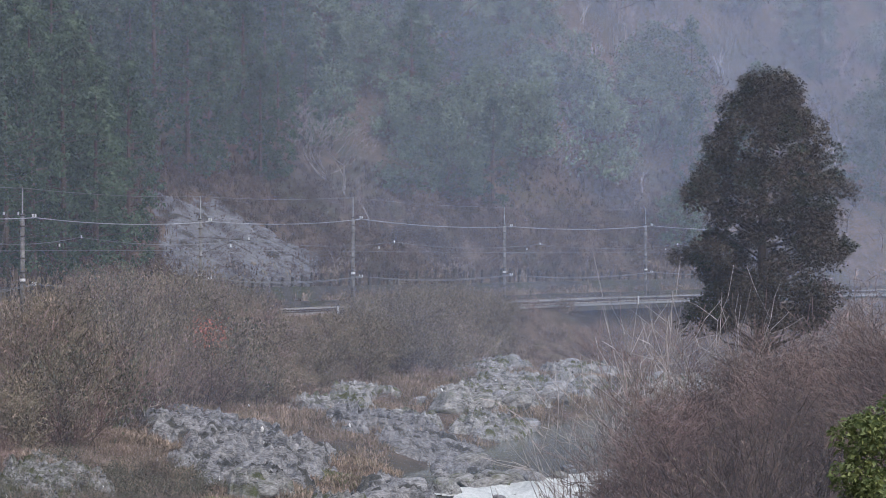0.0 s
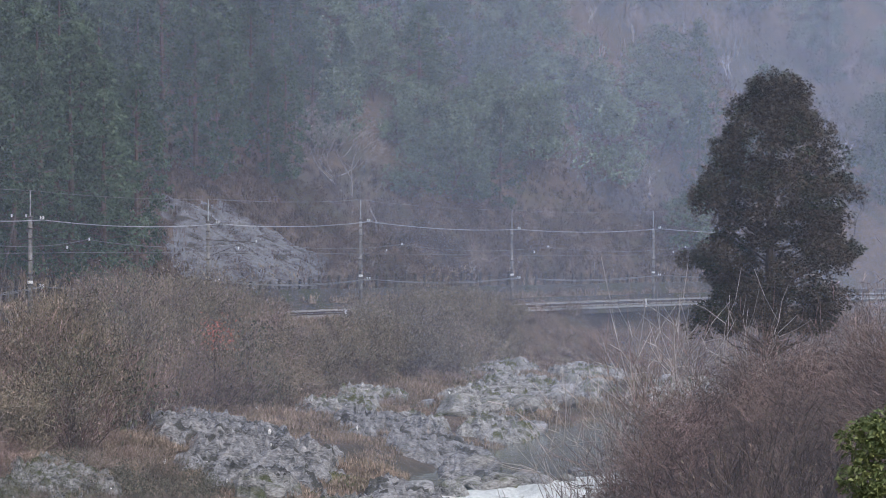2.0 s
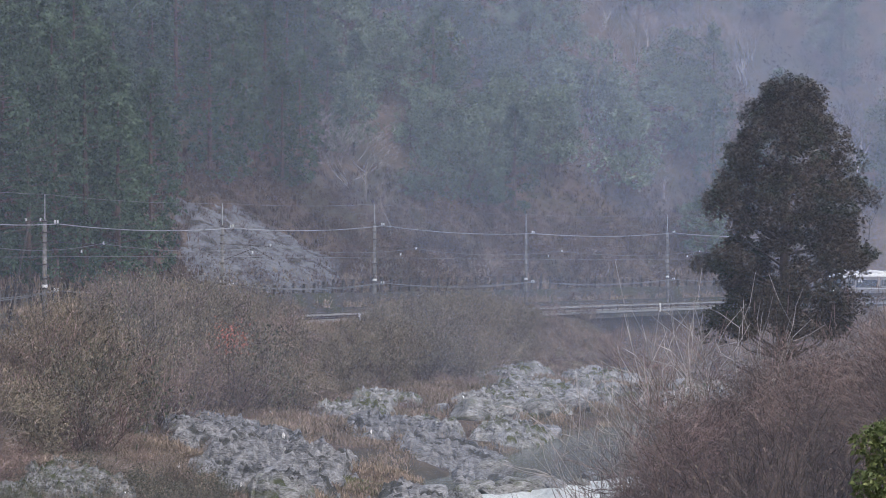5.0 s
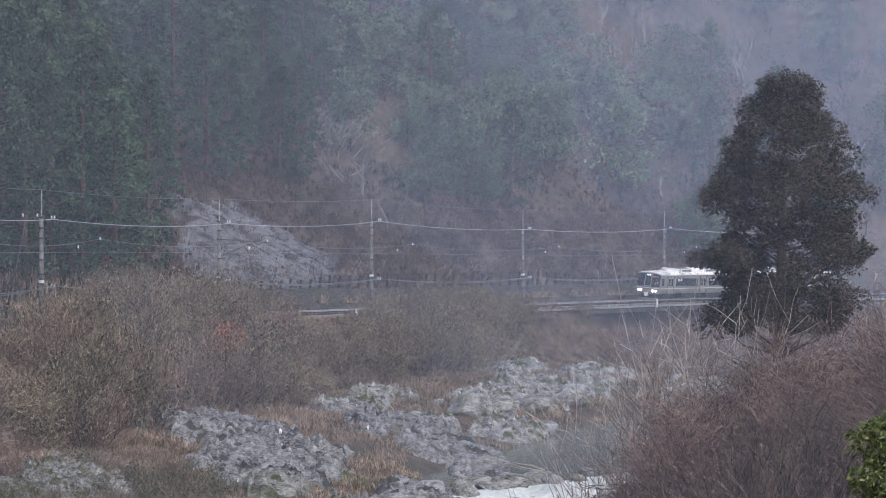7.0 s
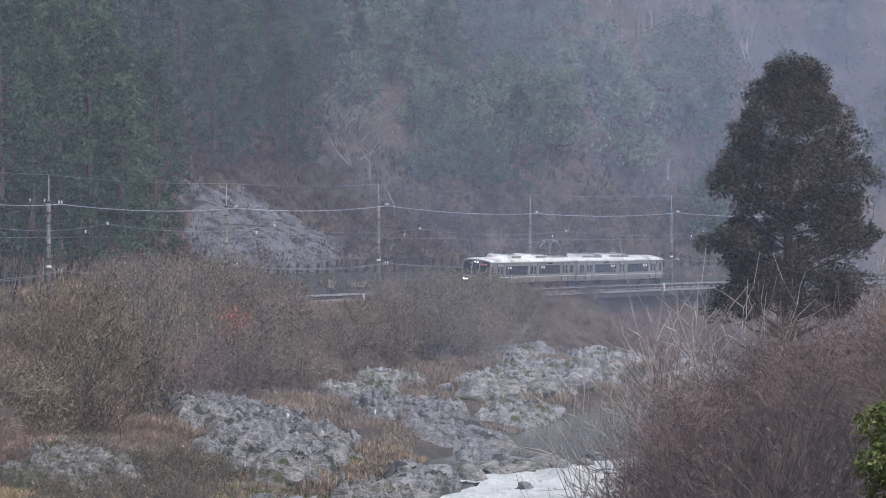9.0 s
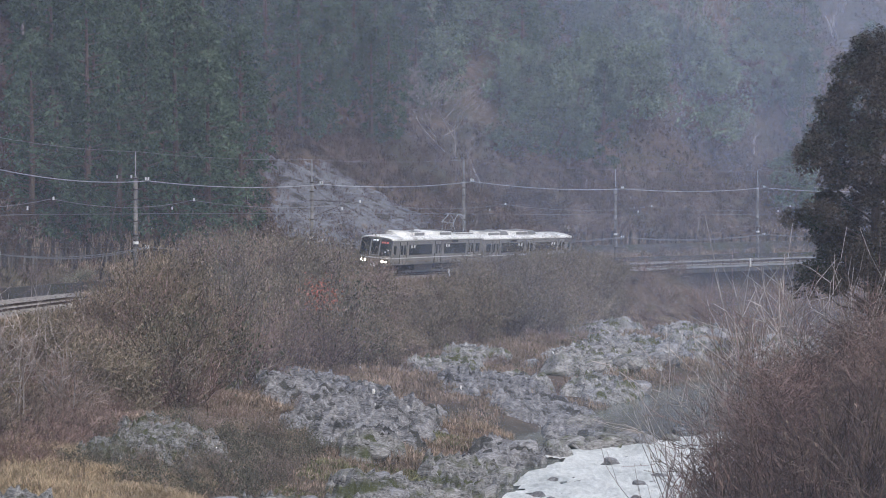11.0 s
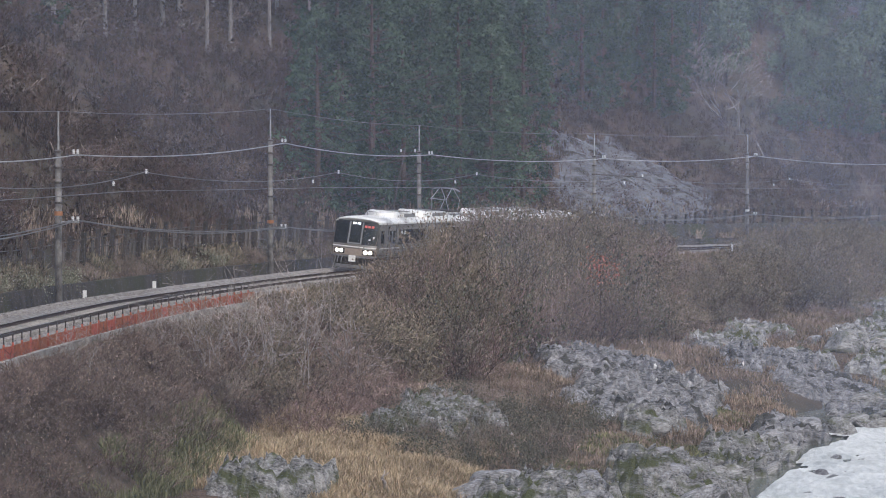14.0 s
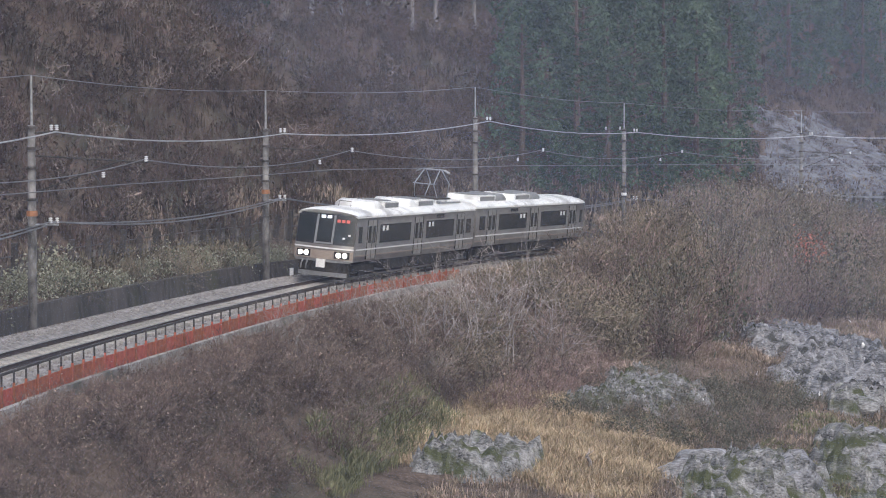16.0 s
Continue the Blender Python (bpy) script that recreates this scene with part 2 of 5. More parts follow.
# ---- the ground: one sheet from the near bank over the river to the wooded hill ----
def ground(x, y):
    s, d = sd(x, y)
    n1, n2 = fbm(x * 0.05, y * 0.05), fbm(x * 0.3, y * 0.3, 3.0)
    if d < 0:
        z = rail_z(s) - 0.75 + 2.3 * step01(3.5, 7.5, -d) + 0.80 * max(0.0, -d - 7.0) + (1.6 * n1 + 0.35 * n2) * step01(7, 16, -d)
        return z
    # the river bank: a steep slope, a shelf of rock, and the stream
    shore = 30 - 4.0 * step01(20, -20, s) + 4.0 * bump_at(s, 8, 42, 8) + 2.0 * fbm(s * 0.08, 1.0)
    z = rail_z(s) - 0.75 - 5.0 * step01(2.6, 9.5, d) - 1.5 * step01(9, 22, d) - 2.6 * step01(21, shore + 3, d)
    z += (0.5 * n1 + 0.35 * n2) * step01(2.6, 6, d)
    z += 2.0 * bump_at(s, 52, 92, 8) * step01(3, 5, d) * (1 - step01(5.5, 10, d))
    z += 0.8 * bump_at(s, 132, 160, 8) * step01(3, 5, d) * (1 - step01(6, 9, d))
    z -= 3.0 * bump_at(s, 172, 205, 6) * step01(0.8, 2.2, d)
    bank = float(np.interp(y, (0, 50, 80, 105, 146, 171, 200, 260, 400), (-14, -6, 3, 8, 13, 19, 30, 66, 170)))
    near = step01(bank - 2, bank + 7, x)
    rise = 4.3 + 7.8 * step01(75, 5, y)
    return z * (1 - near) + near * (rise + 0.6 * n1)


def ground_sheet(x0, x1, y0, y1, step):
    nx, ny = int((x1 - x0) / step) + 1, int((y1 - y0) / step) + 1
    vs = [(x0 + i * step, y0 + j * step, 0) for j in range(ny) for i in range(nx)]
    vs = [(x, y, ground(x, y)) for x, y, _ in vs]
    fs = [(j * nx + i, j * nx + i + 1, (j + 1) * nx + i + 1, (j + 1) * nx + i) for j in range(ny - 1) for i in range(nx - 1)]
    return vs, fs


vs, fs = ground_sheet(-150, 330, -60, 560, 2.0)
tagged(new("ground", mesh_of("ground", vs, fs, SOIL, smooth=True)), "steep valley ground of leaf litter and soil", "ground", kind="structure")
tagged(new("water", mesh_of("water", [(-60, -60, 1.0), (330, -60, 1.0), (330, 400, 1.0), (-60, 400, 1.0)], [(0, 1, 2, 3)], water)), "shallow grey-green river running between rocks", "river", kind="structure")


# ---- the railway ----
def canted(d, z):
    c, si = math.cos(radians(CANT)), math.sin(radians(CANT))
    return d * c + z * si, 9.0 - d * si + z * c


S0, S1 = -70.0, 330.0
bed = [canted(-3.1, -0.62), canted(-2.4, -0.12), canted(-1.9, -0.03), canted(-1.25, -0.21), canted(-0.6, -0.26), canted(0, -0.26), canted(0.6, -0.26), canted(1.15, -0.24), canted(1.8, -0.28), canted(2.25, -0.5)]
vs, fs = sweep(bed, S0, S1, 0.5, 0.035)
tagged(new("track_bed", mesh_of("track_bed", vs, fs, BALLAST)), "curved bed of grey crushed stone ballast", "track bed", kind="structure")
for side in (-0.57, 0.57):
    w = 0.034
    prof = [canted(side - 0.062, -0.15), canted(side - 0.062, -0.135), canted(side - 0.012, -0.12), canted(side - 0.012, -0.045), canted(side - w, -0.035), canted(side - w, 0.0), canted(side + w, 0.0), canted(side + w, -0.035), canted(side + 0.012, -0.045), canted(side + 0.012, -0.12), canted(side + 0.062, -0.135), canted(side + 0.062, -0.15)]
    vs, fs = sweep(prof, S0, S1, 1.0)
    idx = [1 if k % 11 == 5 else 0 for k in range(len(fs))]
    tagged(new("rail", mesh_of("rail", vs, fs, [RAIL_SIDE, RAIL_TOP], index=idx)), "rusty steel rail with polished head", "rail", "rails of the track", "structure")

# retaining wall on the hill side, and a narrow concrete edge on the river side
for name, prof, a, b, step, mat, label in (
        ("wall_hill", [(-4.15, 8.0), (-4.35, 9.6), (-4.65, 9.6), (-4.65, 8.0)], S0, 260, 2.0, WALL, "low dark mossy concrete retaining wall beside the track"),
        ("edge_kerb", [(2.72, 7.2), (2.72, 8.5), (2.92, 8.5), (2.92, 7.2)], S0, 60, 2.0, CONCRETE, "pale concrete footing under the red edge boards"),
        ("viaduct_deck", [(2.05, 8.0), (2.05, 8.72), (2.72, 8.72), (2.72, 7.95), (2.05, 7.95)], 150, 250, 2.0, WALL, "dark weathered concrete deck edge carrying the track")):
    vs, fs = sweep(prof, a, b, step, 0.01)
    tagged(new(name, mesh_of(name, vs, fs, mat)), label, name.split("_")[0], kind="structure")



# sleepers: single pieces on the stretch that comes nearest, the rest joined
def sleeper_at(s):
    a = s / R0
    x, y, _ = on_track(s, 0)
    return Matrix.Translation((x, y, rail_z(s))) @ pose(0, 0, 0, 0, -CANT, 180 - math.degrees(a))


tie_shape = Shape().box(-1.0, -0.11, -0.30, 1.0, 0.11, -0.145, bevel=0.03)
tie_mesh = tie_shape.mesh("sleeper", TIE)
bed_ob = bpy.data.objects["track_bed"]
for j in range(140):
    part("sleeper", tie_mesh, bed_ob, m=sleeper_at(-48 + 0.62 * j))
rest = Shape()
for j in range(420):
    m = sleeper_at(38.8 + 0.62 * j)
    rest.box(-1.0, -0.11, -0.30, 1.0, 0.11, -0.145, m=m)
part("far_sleepers", rest.mesh("far_sleepers", TIE), bed_ob, kind="stuff")

# loose ballast stones on the shoulder
rng = np.random.default_rng(5)
vs, fs = [], []
for j in range(9000):
    s = rng.uniform(-50, 20)
    d = rng.choice((rng.uniform(-2.9, -1.0), rng.uniform(-2.9, -1.1), rng.uniform(0.9, 2.2), rng.uniform(-0.45, 0.45)))
    dd, z = canted(d, -0.25 + 0.20 * (d < -1.35) - 0.32 * max(0, abs(d) - 2.1))
    x, y, _ = on_track(s, dd)
    z += rail_z(s) - 9.0
    r = rng.uniform(0.035, 0.075)
    o = len(vs)
    vs += [(x + r * rng.uniform(0.7, 1.3) * u, y + r * rng.uniform(0.7, 1.3) * v, z + r * w) for u, v, w in ((1, 0, 0), (0, 1, 0), (-1, 0, 0), (0, -1, 0), (0.2, 0, 0.9), (0, 0, -0.8))]
    fs += [(o, o + 1, o + 4), (o + 1, o + 2, o + 4), (o + 2, o + 3, o + 4), (o + 3, o, o + 4)]
part("loose_stones", mesh_of("loose_stones", vs, fs, BALLAST), bed_ob, kind="stuff")

# red edge boards with posts and rail on the river side
edge = tagged(new("edge_fence"), "faded red steel edge boards with dark posts and hand rail", "fence")
board = Shape().box(-0.02, 0.03, -0.52, 0.02, 1.17, -0.06, bevel=0.008).mesh("board", RED_STEEL)
stub = Shape().box(-0.035, -0.035, -0.6, 0.035, 0.035, 0.06, 0, 0.01).mesh("stub", RED_STEEL)
upright = Shape().box(-0.026, -0.026, 0.06, 0.026, 0.026, 0.4, 0, 0.01).mesh("post", DARK_STEEL)
for j in range(62):
    s = -52 + 1.2 * j
    x, y, _ = on_track(s, 2.62)
    m = pose(x, y, rail_z(s), 0, 0, -math.degrees(s / R0))
    part("board", board, edge, m=m)
    part("stub", stub, edge, m=m @ pose(0.05, 0, 0))
    part("post", upright, edge, m=m @ pose(0.05, 0, 0))
vs, fs = sweep([(2.63, 9.36), (2.63, 9.43), (2.71, 9.43), (2.71, 9.36), (2.63, 9.36)], -52, 22, 1.2)
part("hand_rail", mesh_of("hand_rail", vs, fs, DARK_STEEL), edge)

# railing along the viaduct
railing = tagged(new("viaduct_railing"), "low steel railing along the viaduct edge", "railing")
tall = Shape().box(-0.04, -0.04, -0.5, 0.04, 0.04, 0.42, 0, 0.01).mesh("post", DARK_STEEL)
for j in range(52):
    s = 152 + 1.75 * j
    x, y, _ = on_track(s, 2.72)
    part("post", tall, railing, m=pose(x, y, rail_z(s) - 0.1, 0, 0, -math.degrees(s / R0)))
for dz, h, name in ((0.24, 0.10, "top_rail"), (-0.30, 0.24, "kick_board")):
    vs, fs = sweep([(2.74, 9 + dz - h), (2.74, 9 + dz), (2.80, 9 + dz), (2.80, 9 + dz - h), (2.74, 9 + dz - h)], 150, 244, 2)
    part(name, mesh_of(name, vs, fs, GALV), railing)

# rockfall fence on the hill side
guard = tagged(new("rockfall_fence"), "rockfall fence of dark posts, boards and cables above the wall", "fence")
post_mesh = Shape().box(-0.11, -0.12, -1.4, 0.11, 0.12, 1.15, 0, 0.02).mesh("post", FENCE_POST)
slat_mesh = Shape().box(-0.03, -0.14, -0.9, 0.03, 0.14, 0.6, 0, 0.01).mesh("slat", PLANK)
rl = random.Random(3)


def fence_foot(s):
    return rail_z(s) - 1.15 + float(np.interp(s, (-60, -5, 15, 22, 35, 45, 60, 90, 118, 140, 172, 202), (2.55, 2.62, 2.7, 3.0, 3.26, 3.37, 3.36, 2.9, 2.62, 3.3, 3.45, 2.8)))


for j in range(140):
    s = -62 + 2.0 * j
    x, y, _ = on_track(s, -6.6)
    z = fence_foot(s)
    m = pose(x, y, z, 0, 0, -math.degrees(s / R0))
    part("post", post_mesh, guard, m=m @ pose(0, 0, rl.uniform(-0.12, 0.12), rl.uniform(-3, 3), rl.uniform(2, 7), 0))
    if -60 < s < 74:
        for q in range(3):
            if rl.random() < 0.8:
                part("slat", slat_mesh, guard, m=m @ pose(-0.1, 0.4 + q * 0.6, rl.uniform(-0.25, 0.1), rl.uniform(-2, 2), 3, 0))
for dz in (-0.35, 0.25, 0.75):
    c = Shape().tube([on_track(s, -6.6, fence_foot(s) + dz) for s in np.arange(-62, 216, 2.0)], 0.028, 4)
    part("cable", c.mesh("cable", DARK_STEEL), guard)

# low slope wall below the fence on the far stretch
vs, fs = sweep([(-5.6, 9.6), (-6.0, 10.9), (-6.3, 10.9)], 96, 230, 2.0, 0.05)
tagged(new("wall_slope", mesh_of("wall_slope", vs, fs, WALL)), "dark stained slope wall with old streaks", "wall", kind="structure")

# pale faced rock slope
def bearing(x, y):
    """The bearing of a place from the viewer, in 4400ths of a radian from the first view's left edge."""
    return 784 + 4400 * math.atan2(x, y)


def behind(brg, d):
    """Arc length at which the line of that bearing reaches d beyond the track."""
    a = (brg - 784) / 4400
    ux, uy, r = math.sin(a), math.cos(a), R0 - d
    q = ux * CX + uy * CY
    far = q + math.sqrt(max(0.0, q * q - CX * CX - CY * CY + r * r))
    return math.atan2(uy * far - CY, CX - ux * far) * R0


def facing(brg0, brg1, d0, d1, n_s, n_d, lift):
    vs = []
    for j in range(n_d + 1):
        for i in range(n_s + 1):
            u, v = i / n_s, j / n_d
            d = d0 + (d1 - d0) * v * float(np.interp(u, (0, 0.4, 0.7, 1), (1.0, 0.92, 0.74, 0.42)))
            left = brg0 - 75 * v
            s = behind(left + (brg1 - left) * u, d)
            x, y, _ = on_track(s, d)
            e = min(u, 1 - u) * 7 + 0.9 * fbm(s * 0.16, d * 0.3, 5)
            e = min(e, (1 - v) * 6 + 0.6 * fbm(s * 0.1, d * 0.3, 8) - 0.6 * max(0, u - 0.45))
            rough = 0.30 * abs(fbm(s * 0.35 - d * 0.8, d * 0.5, 2)) + 0.10 * fbm(s * 1.6, d * 1.6, 9)
            vs.append((x, y, ground(x, y) + lift * max(-1.5, min(1, e)) - 0.15 + rough))
    w = n_s + 1
    fs = [(j * w + i, (j + 1) * w + i, (j + 1) * w + i + 1, j * w + i + 1) for j in range(n_d) for i in range(n_s)]
    return vs, fs


vs, fs = facing(318, 575, -6.8, -18.0, 130, 60, 0.7)
tagged(new("slope_facing", mesh_of("slope_facing", vs, fs, SPRAYED)), "pale grey weathered rock face with dark creepers", "rock face", kind="structure")


# ---- poles and wires ----
POLES = (-49.6, -19.0, 9.6, 42.1, 68.5, 102.5, 134.0, 166.8, 198.3, 230.0)
TOPS = (8.5, 9.15, 8.95, 9.9, 9.5, 9.6, 10.3, 10.0, 10.3, 10.2)


def insulator(shape, x, y, z, mat):
    for k in range(3):
        shape.tube([(x, y, z + 0.07 * k), (x, y, z + 0.035 + 0.07 * k), (x, y, z + 0.07 + 0.07 * k)], [0.035, 0.085, 0.035], 8, mat)


def catenary_pole(s, top, k):
    x, y, _ = on_track(s, -3.2)
    root = tagged(new("catenary_pole"), "tall stained concrete railway pole with steel brackets and insulators", "pole", "poles along the track")
    root.matrix_basis = pose(x, y, rail_z(s), 0, 0, -math.degrees(s / R0))
    part("shaft", Shape().tube([(0, 0, -1.2), (0, 0, 3), (0, 0, top - 1.8)], [0.18, 0.165, 0.135], 12).mesh("shaft", POLE, True), root)
    part("cap_rod", Shape().tube([(0, 0, top - 1.9), (0, 0, top)], [0.05, 0.04], 6).mesh("cap_rod", GALV), root)
    for z in (top - 1.95, top - 2.7, top - 3.4, 3.6, 4.6):
        part("clamp", Shape().tube([(0, 0, z), (0, 0, z + 0.1)], 0.21, 10).mesh("clamp", DARK_STEEL), root)
    low = 3.75 if k < 3 else 2.75
    part("transformer_band", Shape().tube([(0, 0, low + 0.3), (0, 0, low + 0.5)], 0.2, 10).mesh("band", ORANGE_BAND if k < 4 else CERAMIC), root, "coloured band")
    arm = Shape()
    arm.tube([(0, 0, 6.25), (4.4, 0, 6.0)], 0.035, 6)
    arm.tube([(0.1, 0, 4.9), (3.3, 0, 6.05)], 0.03, 6)
    arm.tube([(2.2, 0, 5.7), (2.7, 0, 5.1), (3.3, 0, 5.15)], 0.03, 6)
    part("bracket", arm.mesh("bracket", DARK_STEEL), root)
    t = Shape().tube([(-0.1, 0, top - 2.1), (0.9, 0, top - 2.05)], 0.04, 6)
    part("feeder_arm", t.mesh("feeder_arm", DARK_STEEL), root)
    for ix, pz in ((0.75, top - 2.0), (0.95, top - 2.0), (2.7, 5.45), (4.3, 6.02), (0.7, low + 0.05), (0.95, low + 0.05)):
        one = Shape()
        insulator(one, ix, 0, pz, 0)
        part("insulator", one.mesh("insulator", CERAMIC, True), root)
    part("cable_arm", Shape().tube([(0, 0, low), (1.0, 0, low)], 0.04, 6).mesh("cable_arm", GALV), root)


for k, (s, top) in enumerate(zip(POLES, TOPS)):
    catenary_pole(s, top, k)


def wire(name, ends, sag, radius, mat, label, wobble=0.0):
    shape = Shape()
    for (s0, d0, z0), (s1, d1, z1) in zip(ends, ends[1:]):
        p, q = Vector(on_track(s0, d0, z0)), Vector(on_track(s1, d1, z1))
        pts = []
        for j in range(13):
            u = j / 12
            c = p.lerp(q, u)
            c.z -= sag * 4 * u * (1 - u)
            pts.append(c)
        shape.tube(pts, radius, 4, 0, False)
    tagged(new(name, shape.mesh(name, mat)), label, "wire", "overhead wires")


top_of = [(s, -3.2, rail_z(s) + t) for s, t in zip(POLES, TOPS)]
wire("earth_wire", top_of, 0.22, 0.016, WIRE, "thin earth wire strung over the pole tops")
wire("feeder_wire", [(s, -2.3, z - 2.05) for s, d, z in top_of], 0.35, 0.027, BRIGHT_WIRE, "bright feeder wire hung from the poles")
wire("messenger_wire", [(s, 1.0, rail_z(s) + 6.1) for s in POLES], 0.5, 0.02, WIRE, "messenger wire over the track")
wire("contact_wire", [(s, 0.1, rail_z(s) + 5.2) for s in POLES], 0.02, 0.018, WIRE, "contact wire over the track")
wire("signal_cable", [(s, -2.5, rail_z(s) + (3.85 if s < 40 else 2.85)) for s in POLES], 0.4, 0.03, WIRE, "sagging signal cable low on the poles")
wire("signal_cable", [(s, -2.25, rail_z(s) + (3.85 if s < 40 else 2.85)) for s in POLES], 0.5, 0.03, WIRE, "sagging signal cable low on the poles")

stay = tagged(new("stay_pole"), "thin leaning stay pole behind the track", "pole")
x, y, _ = on_track(69, -4.2)
stay.matrix_basis = pose(x, y, rail_z(69), 0, 0, 0)
part("shaft", Shape().tube([(-1.75, -0.5, 0.2), (-0.3, 0.3, 7.9)], [0.085, 0.055], 8).mesh("shaft", DARK_STEEL, True), stay)
part("crossbar", Shape().tube([(-0.7, 0.3, 7.5), (0.5, 0.3, 7.7)], 0.04, 6).mesh("crossbar", DARK_STEEL), stay)
for dx in (-0.6, 0.4):
    one = Shape()
    insulator(one, dx, 0.3, 7.65, 0)
    part("insulator", one.mesh("insulator", CERAMIC, True), stay)


# white distance posts by the track
for s, d in ((13.5, -3.3), (46, 2.75), (24, -3.4), (118, 2.7), (186, 2.9)):
    x, y, _ = on_track(s, d)
    ob = new("marker_post", Shape().box(-0.09, -0.07, -0.5, 0.09, 0.07, 0.45, 0, 0.02).mesh("marker_post", CERAMIC))
    ob.matrix_basis = pose(x, y, rail_z(s) - 0.1)
    tagged(ob, "small white concrete marker post beside the track", "marker post", "marker posts")

# ---- plants: small solid twigs and leaf sprays, built once per kind ----
def leaves(rng, centres, size, droop=0.3, spread=0.5, lift=0.0):
    """One bent pointed leaf spray at each centre."""
    n = len(centres)
    a = rng.uniform(0, 2 * math.pi, n)
    way = np.stack([np.cos(a), np.sin(a), rng.normal(lift - droop, spread, n)], 1)
    way /= np.linalg.norm(way, axis=1)[:, None]
    side = np.cross(way, rng.normal(0, 1, (n, 3)))
    side /= np.linalg.norm(side, axis=1)[:, None] + 1e-6
    k = size * rng.uniform(0.6, 1.3, n)[:, None]
    c = np.asarray(centres)
    bend = np.array([0, 0, -0.25]) * k
    p = np.stack([c, c + way * k * 0.5 + side * k * 0.26, c + way * k + bend, c + way * k * 0.5 - side * k * 0.26], 1)
    verts = p.reshape(-1, 3)
    faces = [(4 * j, 4 * j + 1, 4 * j + 2, 4 * j + 3) for j in range(n)]
    return verts.tolist(), faces


def rods(segments, sides=3):
    """Thin tapered rods from (start, end, radius, radius)."""
    vs, fs = [], []
    for p, q, r0, r1 in segments:
        p, q = Vector(p), Vector(q)
        way = (q - p).normalized()
        u = way.cross(Vector((0.3 + 5 * q.x % 1, q.y * 7 % 1 - 0.5, 1)) if abs(way.z) < 0.9 else Vector((1, q.y * 7 % 1 - 0.5, 0))).normalized()
        w = way.cross(u)
        o = len(vs)
        for c, r in ((p, r0), (q, r1)):
            for k in range(sides):
                a = 2 * math.pi * k / sides
                vs.append(c + (u * math.cos(a) + w * math.sin(a)) * r)
        fs += [(o + k, o + (k + 1) % sides, o + sides + (k + 1) % sides, o + sides + k) for k in range(sides if sides > 2 else 1)]
    return [tuple(v) for v in vs], fs


def branch(rnd, segs, p, way, length, radius, level, fork=3, bend=0.35, lift=0.1, keep=0.72, tips=None):
    """A limb in three bent lengths that forks into finer ones."""
    way = way.normalized()
    n = 3 if level > 1 else 2
    for j in range(n):
        q = p + way * (length / n)
        r1 = radius * (1 - 0.45 * (j + 1) / n)
        segs.append((p, q, radius * (1 - 0.45 * j / n), r1))
        p = q
        way = (way + Vector((rnd.gauss(0, bend), rnd.gauss(0, bend), rnd.gauss(lift, bend * 0.6)))).normalized()
        if level > 0 and (j > 0 or level < 3):
            for _ in range(fork if j == n - 1 else max(1, fork - 1)):
                turn = Vector((rnd.gauss(0, 0.75), rnd.gauss(0, 0.75), rnd.gauss(lift, 0.45)))
                branch(rnd, segs, p, way + turn, length * rnd.uniform(keep - 0.17, keep + 0.05), r1 * 0.62, level - 1, fork, bend, lift, keep, tips)
    if level == 0 and tips is not None:
        tips.append(p)


def cedar_meshes(seed, h, r, count, spray, leaf, bark=BARK, bare=0.12, clumps=0, slender=1.0):
    """A conifer: tapered trunk with limbs, and sprays in drooping clumps at the limbs' ends."""
    rnd, rng = random.Random(seed), np.random.default_rng(seed)
    thick = h * (0.017 if bare < 0.3 else 0.009)
    segs = [((0, 0, -0.6), (0.1, 0, h * 0.4), thick, thick * 0.7), ((0.1, 0, h * 0.4), (0, 0.1, h * 0.97), thick * 0.7, thick * 0.12)]
    centres = []
    clumps = clumps or int(h * 7)
    for j in range(clumps):
        u = bare + (1 - bare) * (j + rnd.random()) / clumps
        reach = r * (min(1.0, (1.02 - u) * 1.9) ** slender) * rnd.uniform(0.55, 1.08) * (0.75 + 0.25 * min(1, (u - bare) * 6))
        a = rnd.uniform(0, 2 * math.pi)
        tip = Vector((math.cos(a) * reach, math.sin(a) * reach, h * u - reach * 0.08))
        root = Vector((0, 0, max(0.2, h * u - reach * 0.25)))
        if j % 2 == 0:
            segs.append((root, tip, 0.022 + 0.012 * reach, 0.012))
        m = max(4, count // clumps)
        size = r * 0.2 * rnd.uniform(0.7, 1.25)
        pts = rng.normal(0, 1, (m, 3))
        pts *= (rng.uniform(0.25, 1, m) ** 0.5 / np.linalg.norm(pts, axis=1))[:, None]
        pts = pts * np.array([size, size, size * 0.8]) + np.array(tip) * np.array([0.93, 0.93, 1])
        centres.append(pts)
    lv, lf = leaves(rng, np.concatenate(centres), spray, 0.25, 0.5)
    tv, tf = rods(segs, 6)
    return mesh_of("trunk", tv, tf, bark), mesh_of("crown", lv, lf, leaf)


